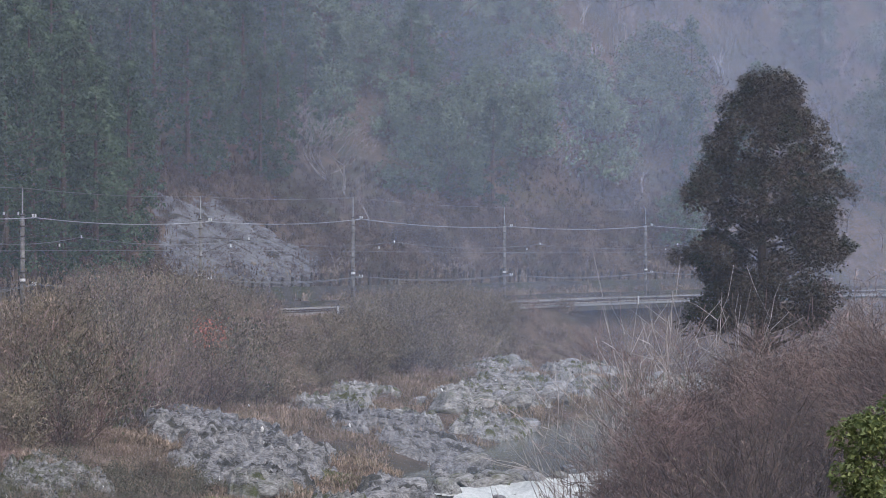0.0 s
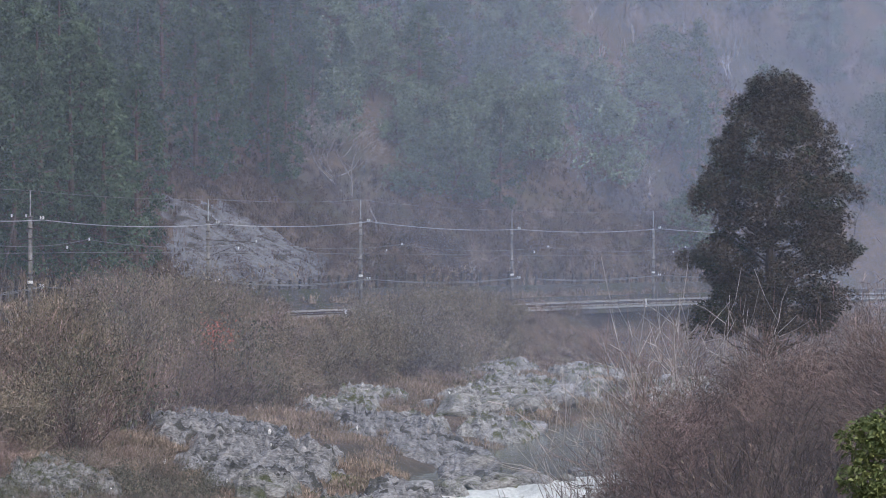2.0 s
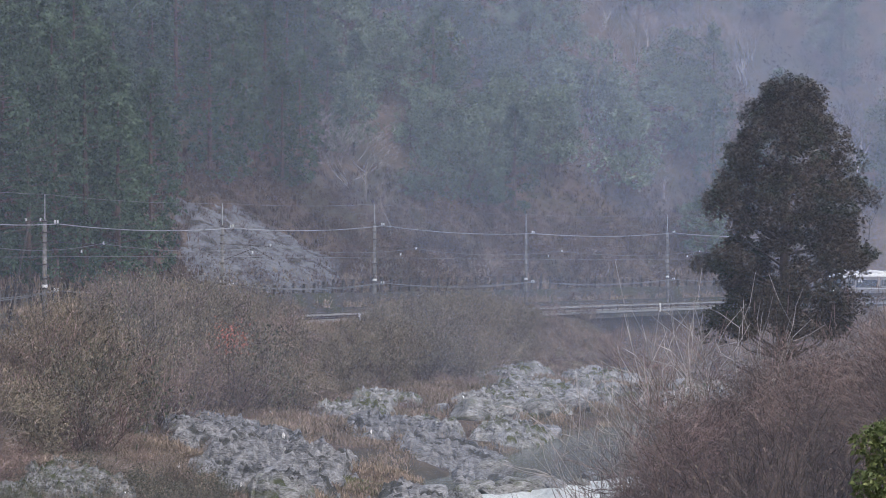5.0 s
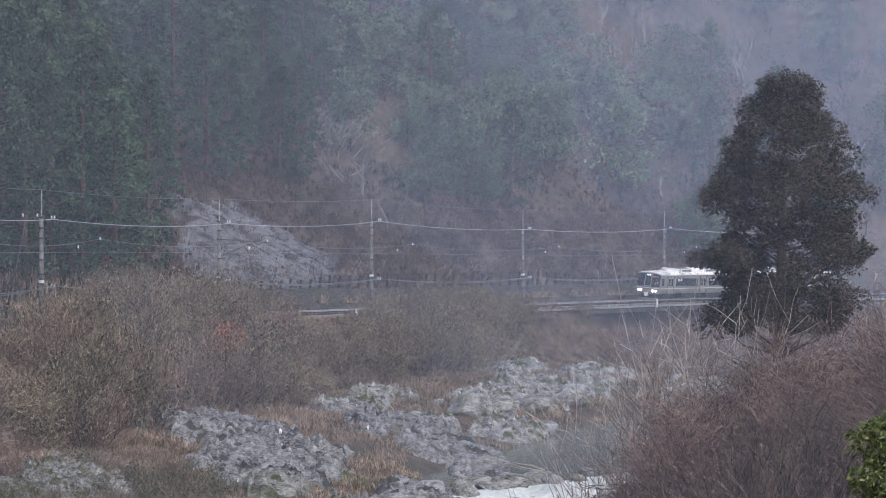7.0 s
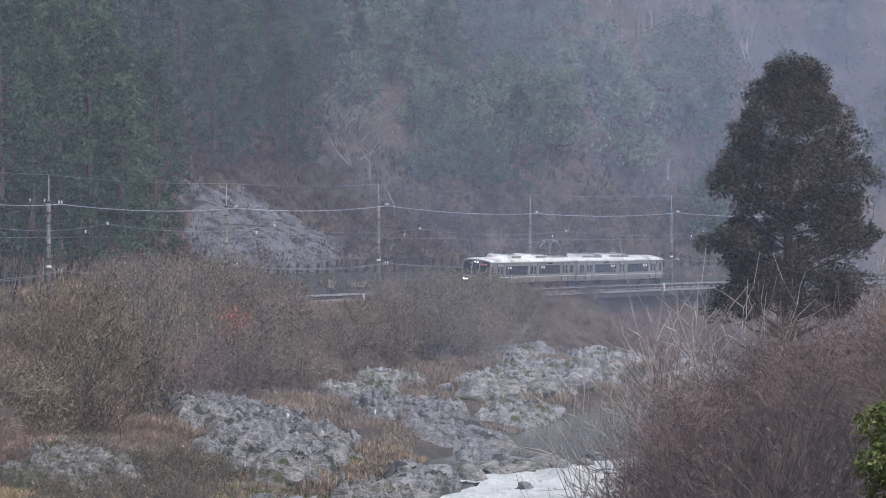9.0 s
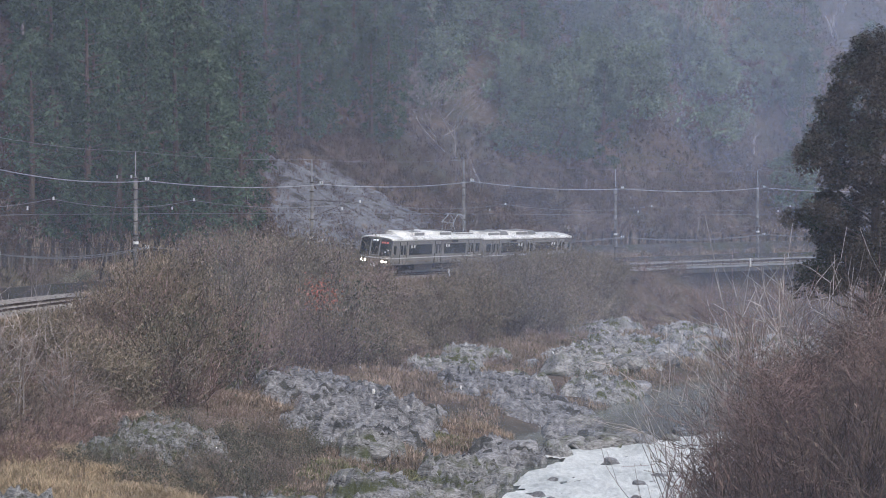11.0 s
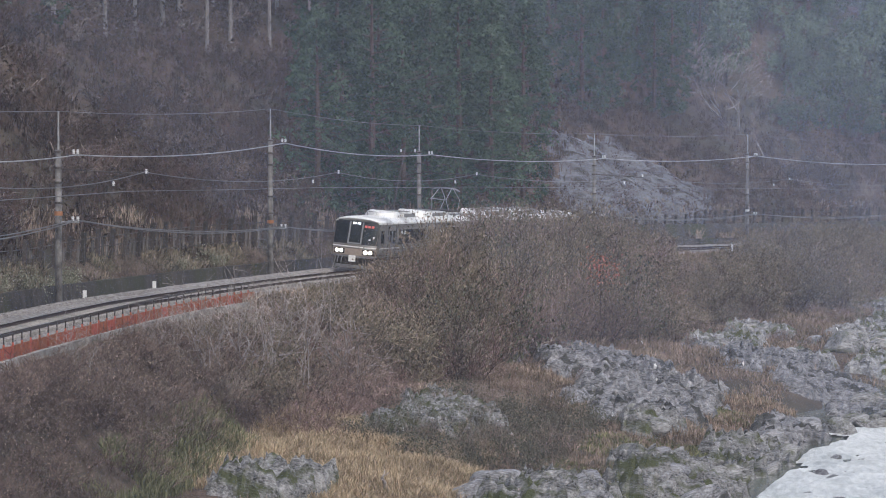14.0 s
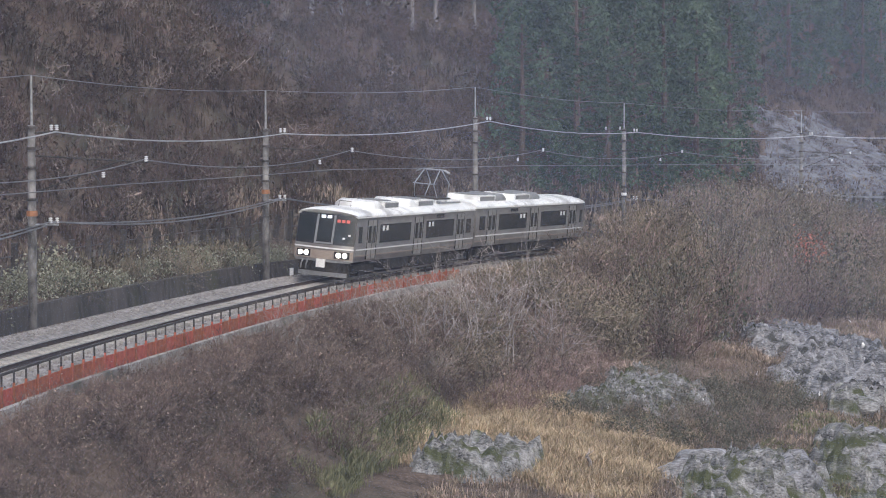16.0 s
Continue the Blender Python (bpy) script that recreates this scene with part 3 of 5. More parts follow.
def broad_meshes(seed, h, r, count, spray, leaf, bark=BARK):
    """A broad evergreen tree: forked trunk, and leaf sprays in rounded uneven clumps."""
    rnd, rng = random.Random(seed), np.random.default_rng(seed)
    segs, tips = [], []
    branch(rnd, segs, Vector((0, 0, -0.5)), Vector((rnd.gauss(0, 0.1), rnd.gauss(0, 0.1), 1)), h * 0.42, h * 0.022, 2, 3, 0.2, 0.25, 0.7, tips)
    centres = []
    blobs = int(16 + h * 2)
    for j in range(blobs):
        a, u = rnd.uniform(0, 2 * math.pi), rnd.uniform(0.25, 1)
        reach = r * math.sqrt(max(0.05, 1 - ((u - 0.5) / 0.56) ** 2)) * rnd.uniform(0.3, 0.85)
        c = np.array([math.cos(a) * reach, math.sin(a) * reach, h * u])
        m = count // blobs
        pts = rng.normal(0, 1, (m, 3))
        pts *= (rng.uniform(0.35, 1, m) ** 0.4 / np.linalg.norm(pts, axis=1))[:, None]
        centres.append(pts * r * 0.34 * rnd.uniform(0.7, 1.2) * np.array([1, 1, 0.75]) + c)
    lv, lf = leaves(rng, np.concatenate(centres), spray, 0.1, 0.6)
    tv, tf = rods(segs, 5)
    return mesh_of("trunk", tv, tf, bark), mesh_of("crown", lv, lf, leaf)


def bare_meshes(seed, h, bark, twig, level=4, fork=2, spread=0.45):
    """A leafless tree: the trunk's thick limbs and a crown of fine twigs."""
    rnd = random.Random(seed)
    segs = []
    stems = rnd.choice((1, 2, 3))
    for _ in range(stems):
        branch(rnd, segs, Vector((rnd.gauss(0, 0.15), rnd.gauss(0, 0.15), -0.4)), Vector((rnd.gauss(0, spread * 0.6), rnd.gauss(0, spread * 0.6), 1)), h * 0.36, h * 0.013, level, fork, 0.22, 0.16, 0.74)
    thick = h * 0.0042
    tv, tf = rods([g for g in segs if g[2] > thick], 4)
    cv, cf = rods([(p, q, max(a, 0.015), max(b, 0.009)) for p, q, a, b in segs if a <= thick], 2)
    return mesh_of("trunk", tv, tf, bark), mesh_of("crown", cv, cf, twig)


def shrub_meshes(seed, h, w, stems, twig, bark, leaf=None, leaf_count=0, leaf_size=0.16, thin=0.008, fork=2, sides=2):
    """Many bent stems from one root that split into fine twigs, with some withered leaves."""
    rnd, rng = random.Random(seed), np.random.default_rng(seed)
    segs, tips = [], []
    for _ in range(stems):
        a, lean = rnd.uniform(0, 2 * math.pi), abs(rnd.gauss(0, 0.55)) * w / h
        p = Vector((rnd.gauss(0, w * 0.16), rnd.gauss(0, w * 0.16), -0.3))
        branch(rnd, segs, p, Vector((math.cos(a) * lean, math.sin(a) * lean, 1)), h * rnd.uniform(0.38, 0.62), 0.016 + 0.004 * h, 2, fork, 0.28, 0.08, 0.7, tips)
    tv, tf = rods([g for g in segs if g[2] > 0.016], 4)
    cv, cf = rods([(p, q, max(a, thin), max(b, thin * 0.6)) for p, q, a, b in segs if a <= 0.016], sides)
    stem, crown = mesh_of("stems", tv, tf, bark), mesh_of("twigs", cv, cf, twig)
    foliage = None
    if leaf and leaf_count:
        t = np.array([tuple(p) for p in tips])
        pick = t[rng.integers(0, len(t), leaf_count)] + rng.normal(0, 0.28, (leaf_count, 3))
        lv, lf = leaves(rng, pick, leaf_size, 0.2, 0.7)
        foliage = mesh_of("leaves", lv, lf, leaf)
    return stem, crown, foliage


def plant(name, meshes, parts, x, y, z, scale, turn, label, category, group="", tilt=0.0):
    """One plant: an empty at its foot that carries its parts."""
    root = new(name)
    root.matrix_basis = pose(x, y, z, tilt, 0, turn) @ Matrix.Diagonal((scale[0], scale[0], scale[1], 1))
    for me, p in zip(meshes, parts):
        if me:
            part(p, me, root)
    return tagged(root, label, category, group)


TREE, BUSH = ("trunk", "crown"), ("stems", "twigs", "leaves")
rnd = random.Random(7)
CEDARS = [cedar_meshes(11 + k, 17, 3.1, 3600, 0.38, CEDAR_LEAF, bare=0.06, slender=0.8) for k in range(4)]
TALL_CEDARS = [cedar_meshes(31 + k, 20, 2.6, 700, 0.8, CEDAR_LEAF, PALE_BARK, bare=0.5) for k in range(2)]
BROADS = [broad_meshes(51 + k, 9, 4.0, 2800, 0.40, EVERGREEN) for k in range(4)]
BARES = [bare_meshes(71 + k, 9, PALE_BARK, TWIG_GREY, 4) for k in range(4)]
BROWN_BARES = [bare_meshes(81 + k, 7, BARK, HILL_TWIG, 4) for k in range(3)]
SHRUBS = [shrub_meshes(101 + k, 3.0, 2.6, 14, TWIG_GREY, BARK, TWIG_OLIVE, 900, 0.09, 0.012, 3) for k in range(4)]
RED_SHRUBS = [shrub_meshes(121 + k, 2.6, 2.6, 12, TWIG_RED, BARK, RUST_GRASS, 600, 0.085, 0.012, 3) for k in range(4)]
DARK_SHRUBS = [shrub_meshes(156 + k, 2.4, 3.0, 9, TWIG_GREY, BARK, DARK_LEAF, 800, 0.15, 0.013) for k in range(2)]
WEEDS = [shrub_meshes(151 + k, 2.4, 2.6, 10, TWIG_OLIVE, BARK, PALE_WEED, 900, 0.22, 0.012) for k in range(2)]
OLIVE_SHRUBS = [shrub_meshes(141 + k, 2.6, 2.6, 11, TWIG_OLIVE, BARK, TWIG_OLIVE, 2000, 0.10, 0.013, 3) for k in range(3)]


def set_plant(kind, s, d, scale, height=None, z=None):
    x, y, _ = on_track(s, d)
    z = ground(x, y) if z is None else z
    height = height or scale
    sc, turn = (scale, height), rnd.uniform(0, 360)
    if kind == "cedar":
        return plant("cedar_tree", rnd.choice(CEDARS), TREE, x, y, z - 0.3, sc, turn, "tall dark green cedar in the hillside stand", "tree", "hillside cedars")
    if kind == "tall":
        return plant("cedar_tree", rnd.choice(TALL_CEDARS), TREE, x, y, z - 0.3, sc, turn, "tall cedar with a long pale bare trunk", "tree", "hillside cedars")
    if kind == "broad":
        return plant("evergreen_tree", rnd.choice(BROADS), TREE, x, y, z - 0.3, sc, turn, "rounded evergreen tree on the misty hillside", "tree", "hillside evergreens")
    if kind == "bare":
        return plant("bare_tree", rnd.choice(BARES), TREE, x, y, z - 0.3, sc, turn, "leafless tree with pale grey twigs on the slope", "tree", "leafless trees")
    if kind == "brown":
        return plant("bare_tree", rnd.choice(BROWN_BARES), TREE, x, y, z - 0.3, sc, turn, "leafless tree with red-brown twigs on the slope", "tree", "leafless trees")
    if kind == "red":
        return plant("shrub", rnd.choice(RED_SHRUBS), BUSH, x, y, z - 0.1, sc, turn, "leafless shrub of red-brown twigs", "shrub", "winter shrubs")
    if kind == "dark":
        return plant("dark_shrub", rnd.choice(DARK_SHRUBS), BUSH, x, y, z - 0.1, sc, turn, "low dark green shrub among the rocks", "shrub", "rock shrubs")
    if kind == "weed":
        return plant("leafy_weed", rnd.choice(WEEDS), BUSH, x, y, z - 0.1, sc, turn, "leafy pale green weed on the retaining wall", "shrub", "wall weeds")
    if kind == "olive":
        return plant("shrub", rnd.choice(OLIVE_SHRUBS), BUSH, x, y, z - 0.1, sc, turn, "shrub with dull olive withered leaves", "shrub", "winter shrubs")
    return plant("shrub", rnd.choice(SHRUBS), BUSH, x, y, z - 0.1, sc, turn, "leafless shrub of grey-brown twigs", "shrub", "winter shrubs")


def scatter(kinds, s0, s1, d0, d1, gap, low, high, keep=None):
    """Plants on a loose grid over a stretch of the hillside or bank."""
    n_s, n_d = max(1, int((s1 - s0) / gap)), max(1, int((d1 - d0) / gap))
    for i in range(n_s):
        for j in range(n_d):
            s = s0 + (i + rnd.uniform(0.1, 0.9)) * (s1 - s0) / n_s
            d = d0 + (j + rnd.uniform(0.1, 0.9)) * (d1 - d0) / n_d
            if keep is None or keep(s, d):
                k = rnd.uniform(low, high)
                set_plant(rnd.choice(kinds), s, d, k, k * rnd.uniform(0.85, 1.15))


# the wooded hill, laid out by bearing from the left of the pan to the far right
def wood(kinds, brg0, brg1, d0, d1, gap, low, high):
    d = d0
    while d > d1:
        s, s_end = behind(brg0, d), behind(brg1, d)
        s += rnd.uniform(0, gap)
        while s < s_end:
            k = rnd.uniform(low, high)
            set_plant(rnd.choice(kinds), s + rnd.uniform(-0.3, 0.3) * gap, d + rnd.uniform(-0.35, 0.35) * gap, k, k * rnd.uniform(0.85, 1.15))
            s += gap * rnd.uniform(0.8, 1.25)
        d -= gap * 0.9


wood(["cedar"], -140, 235, -9, -40, 4.7, 0.85, 1.12)
wood(["cedar"], 290, 560, -21, -52, 5.0, 0.75, 1.05)
wood(["tall"], -640, -170, -25, -44, 4.6, 0.85, 1.1)
wood(["cedar"], -640, -140, -46, -58, 5.0, 0.8, 1.0)
wood(["cedar", "broad"], -1150, -620, -27, -46, 5.5, 0.6, 0.9)
wood(["brown"], -1150, -130, -9, -25, 4.8, 0.5, 0.9)
wood(["brown", "broad", "brown"], -1150, -650, -25, -33, 5.2, 0.45, 0.75)
wood(["broad", "broad", "cedar"], 715, 930, -18, -28, 6.0, 0.75, 1.1)
wood(["broad", "broad", "cedar"], 560, 930, -28, -72, 6.4, 0.75, 1.15)
wood(["broad", "bare", "broad"], 930, 1130, -22, -110, 7.4, 0.9, 1.3)
wood(["broad", "bare", "bare", "brown", "cedar"], 1110, 1720, -12, -112, 8.2, 0.85, 1.45)
wood(["brown", "bare"], 560, 1130, -9, -17, 6.0, 0.45, 0.7)
for brg, d, k in ((650, -15, 0.9), (1010, -33, 1.5)):
    set_plant("bare", behind(brg, d), d, k)
x, y, _ = on_track(behind(616, -19.5), -19.5)
plant("bare_tree", bare_meshes(94, 10.0, PALE_BARK, PALE_TWIG, 5, 2, 1.1), TREE, x, y, ground(x, y) - 0.3, (1.5, 1.15), 20, "spreading leafless tree with pale grey branches", "tree", "leafless trees")


def brushwood(name, sources, places, low, high, label, seed):
    """A close growth of shrubs, too many to count, in one piece."""
    rg = np.random.default_rng(seed)
    packs = []
    for group in sources:
        for me in group[1:]:
            if me:
                co = np.zeros(len(me.vertices) * 3)
                me.vertices.foreach_get("co", co)
                packs.append((group, co.reshape(-1, 3), [tuple(p.vertices) for p in me.polygons], me.materials[0]))
    mats = []
    for p in packs:
        if p[3] not in mats:
            mats.append(p[3])
    V, F, I, o = [], [], [], 0
    for x, y, z in places:
        g = sources[rg.integers(len(sources))]
        k, a = rg.uniform(low, high), rg.uniform(0, 6.28)
        c, si = math.cos(a), math.sin(a)
        for group, co, faces, mat in packs:
            if group is g:
                V.append(np.stack([(co[:, 0] * c - co[:, 1] * si) * k + x, (co[:, 0] * si + co[:, 1] * c) * k + y, co[:, 2] * k + z], 1))
                F += [tuple(q + o for q in f) for f in faces]
                I += [mats.index(mat)] * len(faces)
                o += len(co)
    tagged(new(name, mesh_of(name, np.concatenate(V).tolist(), F, mats, index=I)), label, "undergrowth", kind="stuff")


def hill_places(count, brg0, brg1, d0, d1, seed):
    r = random.Random(seed)
    out = []
    for _ in range(count):
        d = r.uniform(d0, d1)
        s = r.uniform(behind(brg0, d), behind(brg1, d))
        x, y, _z = on_track(s, d)
        out.append((x, y, ground(x, y) - 0.1))
    return out


THIN_RED = [shrub_meshes(161 + k, 2.2, 2.4, 6, HILL_TWIG, BARK, HILL_GRASS, 60, 0.24, 0.018) for k in range(3)]
THIN_GREY = [shrub_meshes(171 + k, 2.2, 2.4, 6, TWIG_GREY, BARK, HILL_GRASS, 60, 0.24, 0.018) for k in range(2)]
brushwood("brushwood", THIN_RED + THIN_GREY, hill_places(420, -1150, -130, -7.5, -34, 1), 0.8, 1.5, "leafless red-brown brushwood on the slope", 1)
brushwood("brushwood", THIN_RED + THIN_GREY, hill_places(300, 560, 1250, -7.3, -18, 2), 0.7, 1.2, "leafless brown brushwood below the trees", 2)
brushwood("brushwood", THIN_RED, hill_places(60, 260, 580, -17, -21, 3), 0.6, 1.0, "leafless brown brushwood over the rock face", 3)
brushwood("brushwood", THIN_RED + THIN_GREY, hill_places(110, 900, 1720, -14, -75, 8), 1.6, 2.8, "leafless undergrowth on the far misty hillside", 8)
brushwood("creepers", THIN_RED, hill_places(150, 380, 600, -8, -17.5, 4) + hill_places(70, 270, 420, -8, -18, 44), 0.3, 0.7, "thin dark creepers on the rock face", 4)

# the river bank
KINDS = {"shrub": SHRUBS, "red": RED_SHRUBS, "olive": OLIVE_SHRUBS, "dark": DARK_SHRUBS}
TALLNESS = {k: max(v.co.z for g in sets for v in g[1].vertices) for k, sets in KINDS.items()}


def bank_hump(kinds, s0, s1, d0, d1, gap, crest):
    """Bushes that together rise to a crest along the bank and fall towards the river."""
    n_s, n_d = int((s1 - s0) / gap), max(1, int((d1 - d0) / gap))
    for i in range(n_s):
        for j in range(n_d):
            s = s0 + (i + rnd.uniform(0, 1)) * (s1 - s0) / n_s
            d = d0 + (j + rnd.uniform(0, 1)) * (d1 - d0) / n_d
            top = float(np.interp(s + 3 * (d - 5), *crest)) - 0.95 * max(0.0, d - 5.5) - rnd.uniform(0, 1) ** 3 * 1.2
            x, y, _ = on_track(s, d)
            kind = rnd.choice(kinds)
            k = 1.1 * (top - ground(x, y)) / TALLNESS[kind]
            if k > 0.25:
                set_plant(kind, s, d, min(1.5, max(0.6, k)), k)


CREST = ((-10, 12, 24, 34, 41, 48, 60, 76, 90, 97, 102, 108, 116, 130, 142, 150, 156), (8.6, 9.2, 9.7, 10.5, 11.5, 12.6, 14.1, 13.8, 12.9, 11.6, 9.2, 9.2, 11.0, 11.8, 11.4, 10.7, 8.0))
bank_hump(["shrub", "red", "olive", "olive", "shrub"], 30, 104, 3.6, 10.5, 1.85, CREST)
bank_hump(["olive", "shrub", "olive"], 107, 156, 3.4, 9.5, 1.6, CREST)
bank_hump(["olive", "shrub", "red"], 2, 32, 3.6, 9.5, 2.1, CREST)
bank_hump(["dark", "olive"], 34, 96, 6.0, 10.5, 4.0, CREST)
BANK_BRUSH = [shrub_meshes(181 + k, 2.2, 2.8, 6, TWIG_RED if k else TWIG_GREY, BARK, RUST_GRASS, 60, 0.11, 0.012, 3) for k in range(3)]
BANK_RED = [shrub_meshes(191 + k, 2.2, 3.0, 8, THICK_TWIG, BARK, RUST_GRASS, 130, 0.10, 0.011, 3) for k in range(3)]


def bank_places(count, s0, s1, d0, d1):
    out = []
    for _ in range(count):
        x, y, _z = on_track(rnd.uniform(s0, s1), rnd.uniform(d0, d1))
        out.append((x, y, ground(x, y) - 0.1))
    return out


brushwood("brushwood", BANK_RED, bank_places(250, -50, -14, 4.0, 8.2), 0.4, 0.8, "tangled red-brown brushwood on the railway bank", 5)
brushwood("brushwood", BANK_RED + BANK_BRUSH, bank_places(200, -16, 10, 4.0, 7.6), 0.4, 0.8, "tangled red-brown brushwood on the railway bank", 25)
brushwood("brushwood", BANK_RED + BANK_BRUSH, bank_places(150, 4, 36, 4.2, 10.5), 0.45, 0.85, "tangled brown brushwood below the track", 15)
brushwood("brushwood", BANK_RED, bank_places(210, -52, 6, 3.3, 4.6), 0.3, 0.5, "tangled brushwood below the red boards", 9)
brushwood("brushwood", BANK_BRUSH, bank_places(90, 156, 215, 3.5, 12), 0.7, 1.3, "leafless brushwood below the viaduct", 6)
brushwood("brushwood", BANK_BRUSH, bank_places(230, 20, 150, 9, 16), 0.3, 0.6, "low dry brushwood between the rocks", 7)

# ---- rocks of the shelf ----
def rock_cover(s, d):
    """Where bare rock shows on the bank: above 0."""
    best = -1.0
    for s0, d0, rs, rd in ((53, 14, 8, 5), (42, 19.5, 12, 4.5), (32, 22.5, 7, 2.5), (85, 14.5, 6, 3), (77, 20, 7, 4), (68, 26, 7, 4), (58, 29.5, 7, 2.2),
                           (96, 13.5, 5, 2.5), (106, 20, 10, 4), (86, 26, 9, 2.6), (122, 19, 12, 5), (134, 11, 7, 2.5), (144, 16, 7, 3), (150, 25, 12, 4),
                           (-10, 11.5, 5, 2.4), (-3, 21.5, 8, 3.6), (17, 14, 8, 3.4), (8, 26, 7, 3), (24, 28, 8, 2.5), (38, 28.5, 8, 2.5)):
        best = max(best, 1 - ((s - s0) / rs) ** 2 - ((d - d0) / rd) ** 2)
    return best - 0.2 + 0.8 * fbm(s * 0.17, d * 0.3, 8) + 0.45 * fbm(s * 0.55, d * 0.8, 3)


def strata(x, y):
    """Tilted beds: long low ledges that break off steeply."""
    v = (0.50 * x + 0.87 * y) / 1.15 + 1.3 * fbm(x * 0.13, y * 0.13, 4) + 0.22 * fbm(x * 0.7, y * 0.7, 1)
    a = v - math.floor(v)
    u = (0.95 * x - 0.3 * y) / 0.8 + 0.8 * fbm(x * 0.3, y * 0.3, 6)
    e = u - math.floor(u)
    return 0.85 * a ** 2.0 + 0.34 * e + 0.2 * fbm(x * 1.3, y * 1.3, 2) + 0.09 * fbm(x * 4.1, y * 4.1, 3)


def rock_sheet(s0, s1, d0, d1, step):
    n_s, n_d = int((s1 - s0) / step) + 1, int((d1 - d0) / step) + 1
    vs, cov = [], []
    for j in range(n_d):
        for i in range(n_s):
            s, d = s0 + i * step, d0 + j * step
            x, y, _ = on_track(s, d)
            c = rock_cover(s, d)
            vs.append((x, y, ground(x, y) - 0.2 + 0.42 * min(1.0, max(-1.0, c * 2.5)) + 0.9 * strata(x, y) * step01(-0.3, 0.2, c)))
            cov.append(c)
    fs = [(j * n_s + i, j * n_s + i + 1, (j + 1) * n_s + i + 1, (j + 1) * n_s + i) for j in range(n_d - 1) for i in range(n_s - 1)]
    fs = [q for q in fs if max(cov[a] for a in q) > -0.25]
    return vs, fs


for s0, s1, label in ((-24, 30, "layered grey river rock with moss"), (30, 80, "broad slab of pale grey layered rock"), (80, 168, "broken grey and mossy river rocks")):
    vs, fs = rock_sheet(s0, s1, 7, 34, 0.14 if s0 < 0 else 0.2)
    tagged(new("rock_shelf", mesh_of("rock_shelf", vs, fs, ROCK if s0 == 30 else MOSS_ROCK)), label, "rock", kind="structure")


def boulder_mesh(seed):
    bm = bmesh.new()
    bmesh.ops.create_icosphere(bm, subdivisions=3, radius=1.0)
    r = random.Random(seed)
    cuts = [(Vector((r.gauss(0, 1), r.gauss(0, 1), r.gauss(0, 0.8))).normalized(), r.uniform(0.45, 0.85)) for _ in range(11)]
    for v in bm.verts:
        for n, h in cuts:
            over = v.co.dot(n) - h
            if over > 0:
                v.co -= n * over * 0.92
        v.co += v.co * 0.10 * noise.noise(v.co * 2.3 + Vector((seed, 0, 0)))
    me = bpy.data.meshes.new("boulder")
    bm.to_mesh(me)
    bm.free()
    me.polygons.foreach_set("use_smooth", [True] * len(me.polygons))
    return me


BOULDERS = [boulder_mesh(k) for k in range(6)]
MOSSY = [me.copy() for me in BOULDERS]
for me in BOULDERS:
    me.materials.append(ROCK)
for me in MOSSY:
    me.materials.append(MOSS_ROCK)
for j in range(300):
    s, d = rnd.choice(((rnd.uniform(55, 165), rnd.uniform(19, 32)), (rnd.uniform(90, 165), rnd.uniform(12, 30)), (rnd.uniform(-20, 40), rnd.uniform(17, 30))))
    if rock_cover(s, d) < -0.15:
        continue
    x, y, _ = on_track(s, d)
    k = rnd.uniform(0.35, 1.25) * (1.3 if s > 90 else 1)
    ob = new("boulder", rnd.choice(MOSSY if rnd.random() < 0.35 else BOULDERS))
    ob.matrix_basis = pose(x, y, max(0.9, ground(x, y)) + 0.2 * k, rnd.uniform(-20, 20), rnd.uniform(-25, 5), rnd.uniform(20, 60)) @ Matrix.Diagonal((k * 1.5, k, k * 0.8, 1))
    tagged(ob, "angular grey boulder on the river bank", "boulder", "river boulders")


# ---- white water where the river drops ----
def rapids(x0, x1, y0, y1, step, amp, cover):
    nx, ny = int((x1 - x0) / step) + 1, int((y1 - y0) / step) + 1
    vs, keep = [], []
    for j in range(ny):
        for i in range(nx):
            x, y = x0 + i * step, y0 + j * step
            e = min(x - x0, x1 - x, y - y0, y1 - y) / 3
            x += 0.12 * (y - y0)
            y += 1.3 * max(0.0, x - x0) * (j / ny) ** 2
            vs.append((x, y, 1.01 + amp * (0.5 + fbm(x * 0.9 + y * 0.2, y * 0.35, 1)) * min(1, max(0, e)) - 0.12 * (e < 0.15)))
            keep.append(fbm(x * 0.25, y * 0.12, 7) + cover * min(1, e))
    fs = [(j * nx + i, j * nx + i + 1, (j + 1) * nx + i + 1, (j + 1) * nx + i) for j in range(ny - 1) for i in range(nx - 1)]
    return vs, [q for q in fs if keep[q[0]] > 0.12]


for n_, (x0, x1, y0, y1, amp, cover) in enumerate(((-5.8, 9, 98, 136, 0.24, 0.95),)):
    vs, fs = rapids(x0, x1, y0, y1, 0.4, amp, cover)
    tagged(new("white_water", mesh_of("white_water", vs, fs, FOAM, smooth=True)), "bright rippled white water of the rapids", "rapids", kind="stuff")
for j in range(16):
    x, y = rnd.uniform(-1, 9), rnd.uniform(104, 138)
    k = rnd.uniform(0.25, 0.6)
    ob = new("boulder", rnd.choice(BOULDERS))
    ob.matrix_basis = pose(x, y, 1.0 + 0.1 * k, 0, 0, rnd.uniform(0, 180)) @ Matrix.Diagonal((k * 1.3, k, k * 0.6, 1))
    tagged(ob, "dark wet boulder standing in the rapids", "boulder", "river boulders")


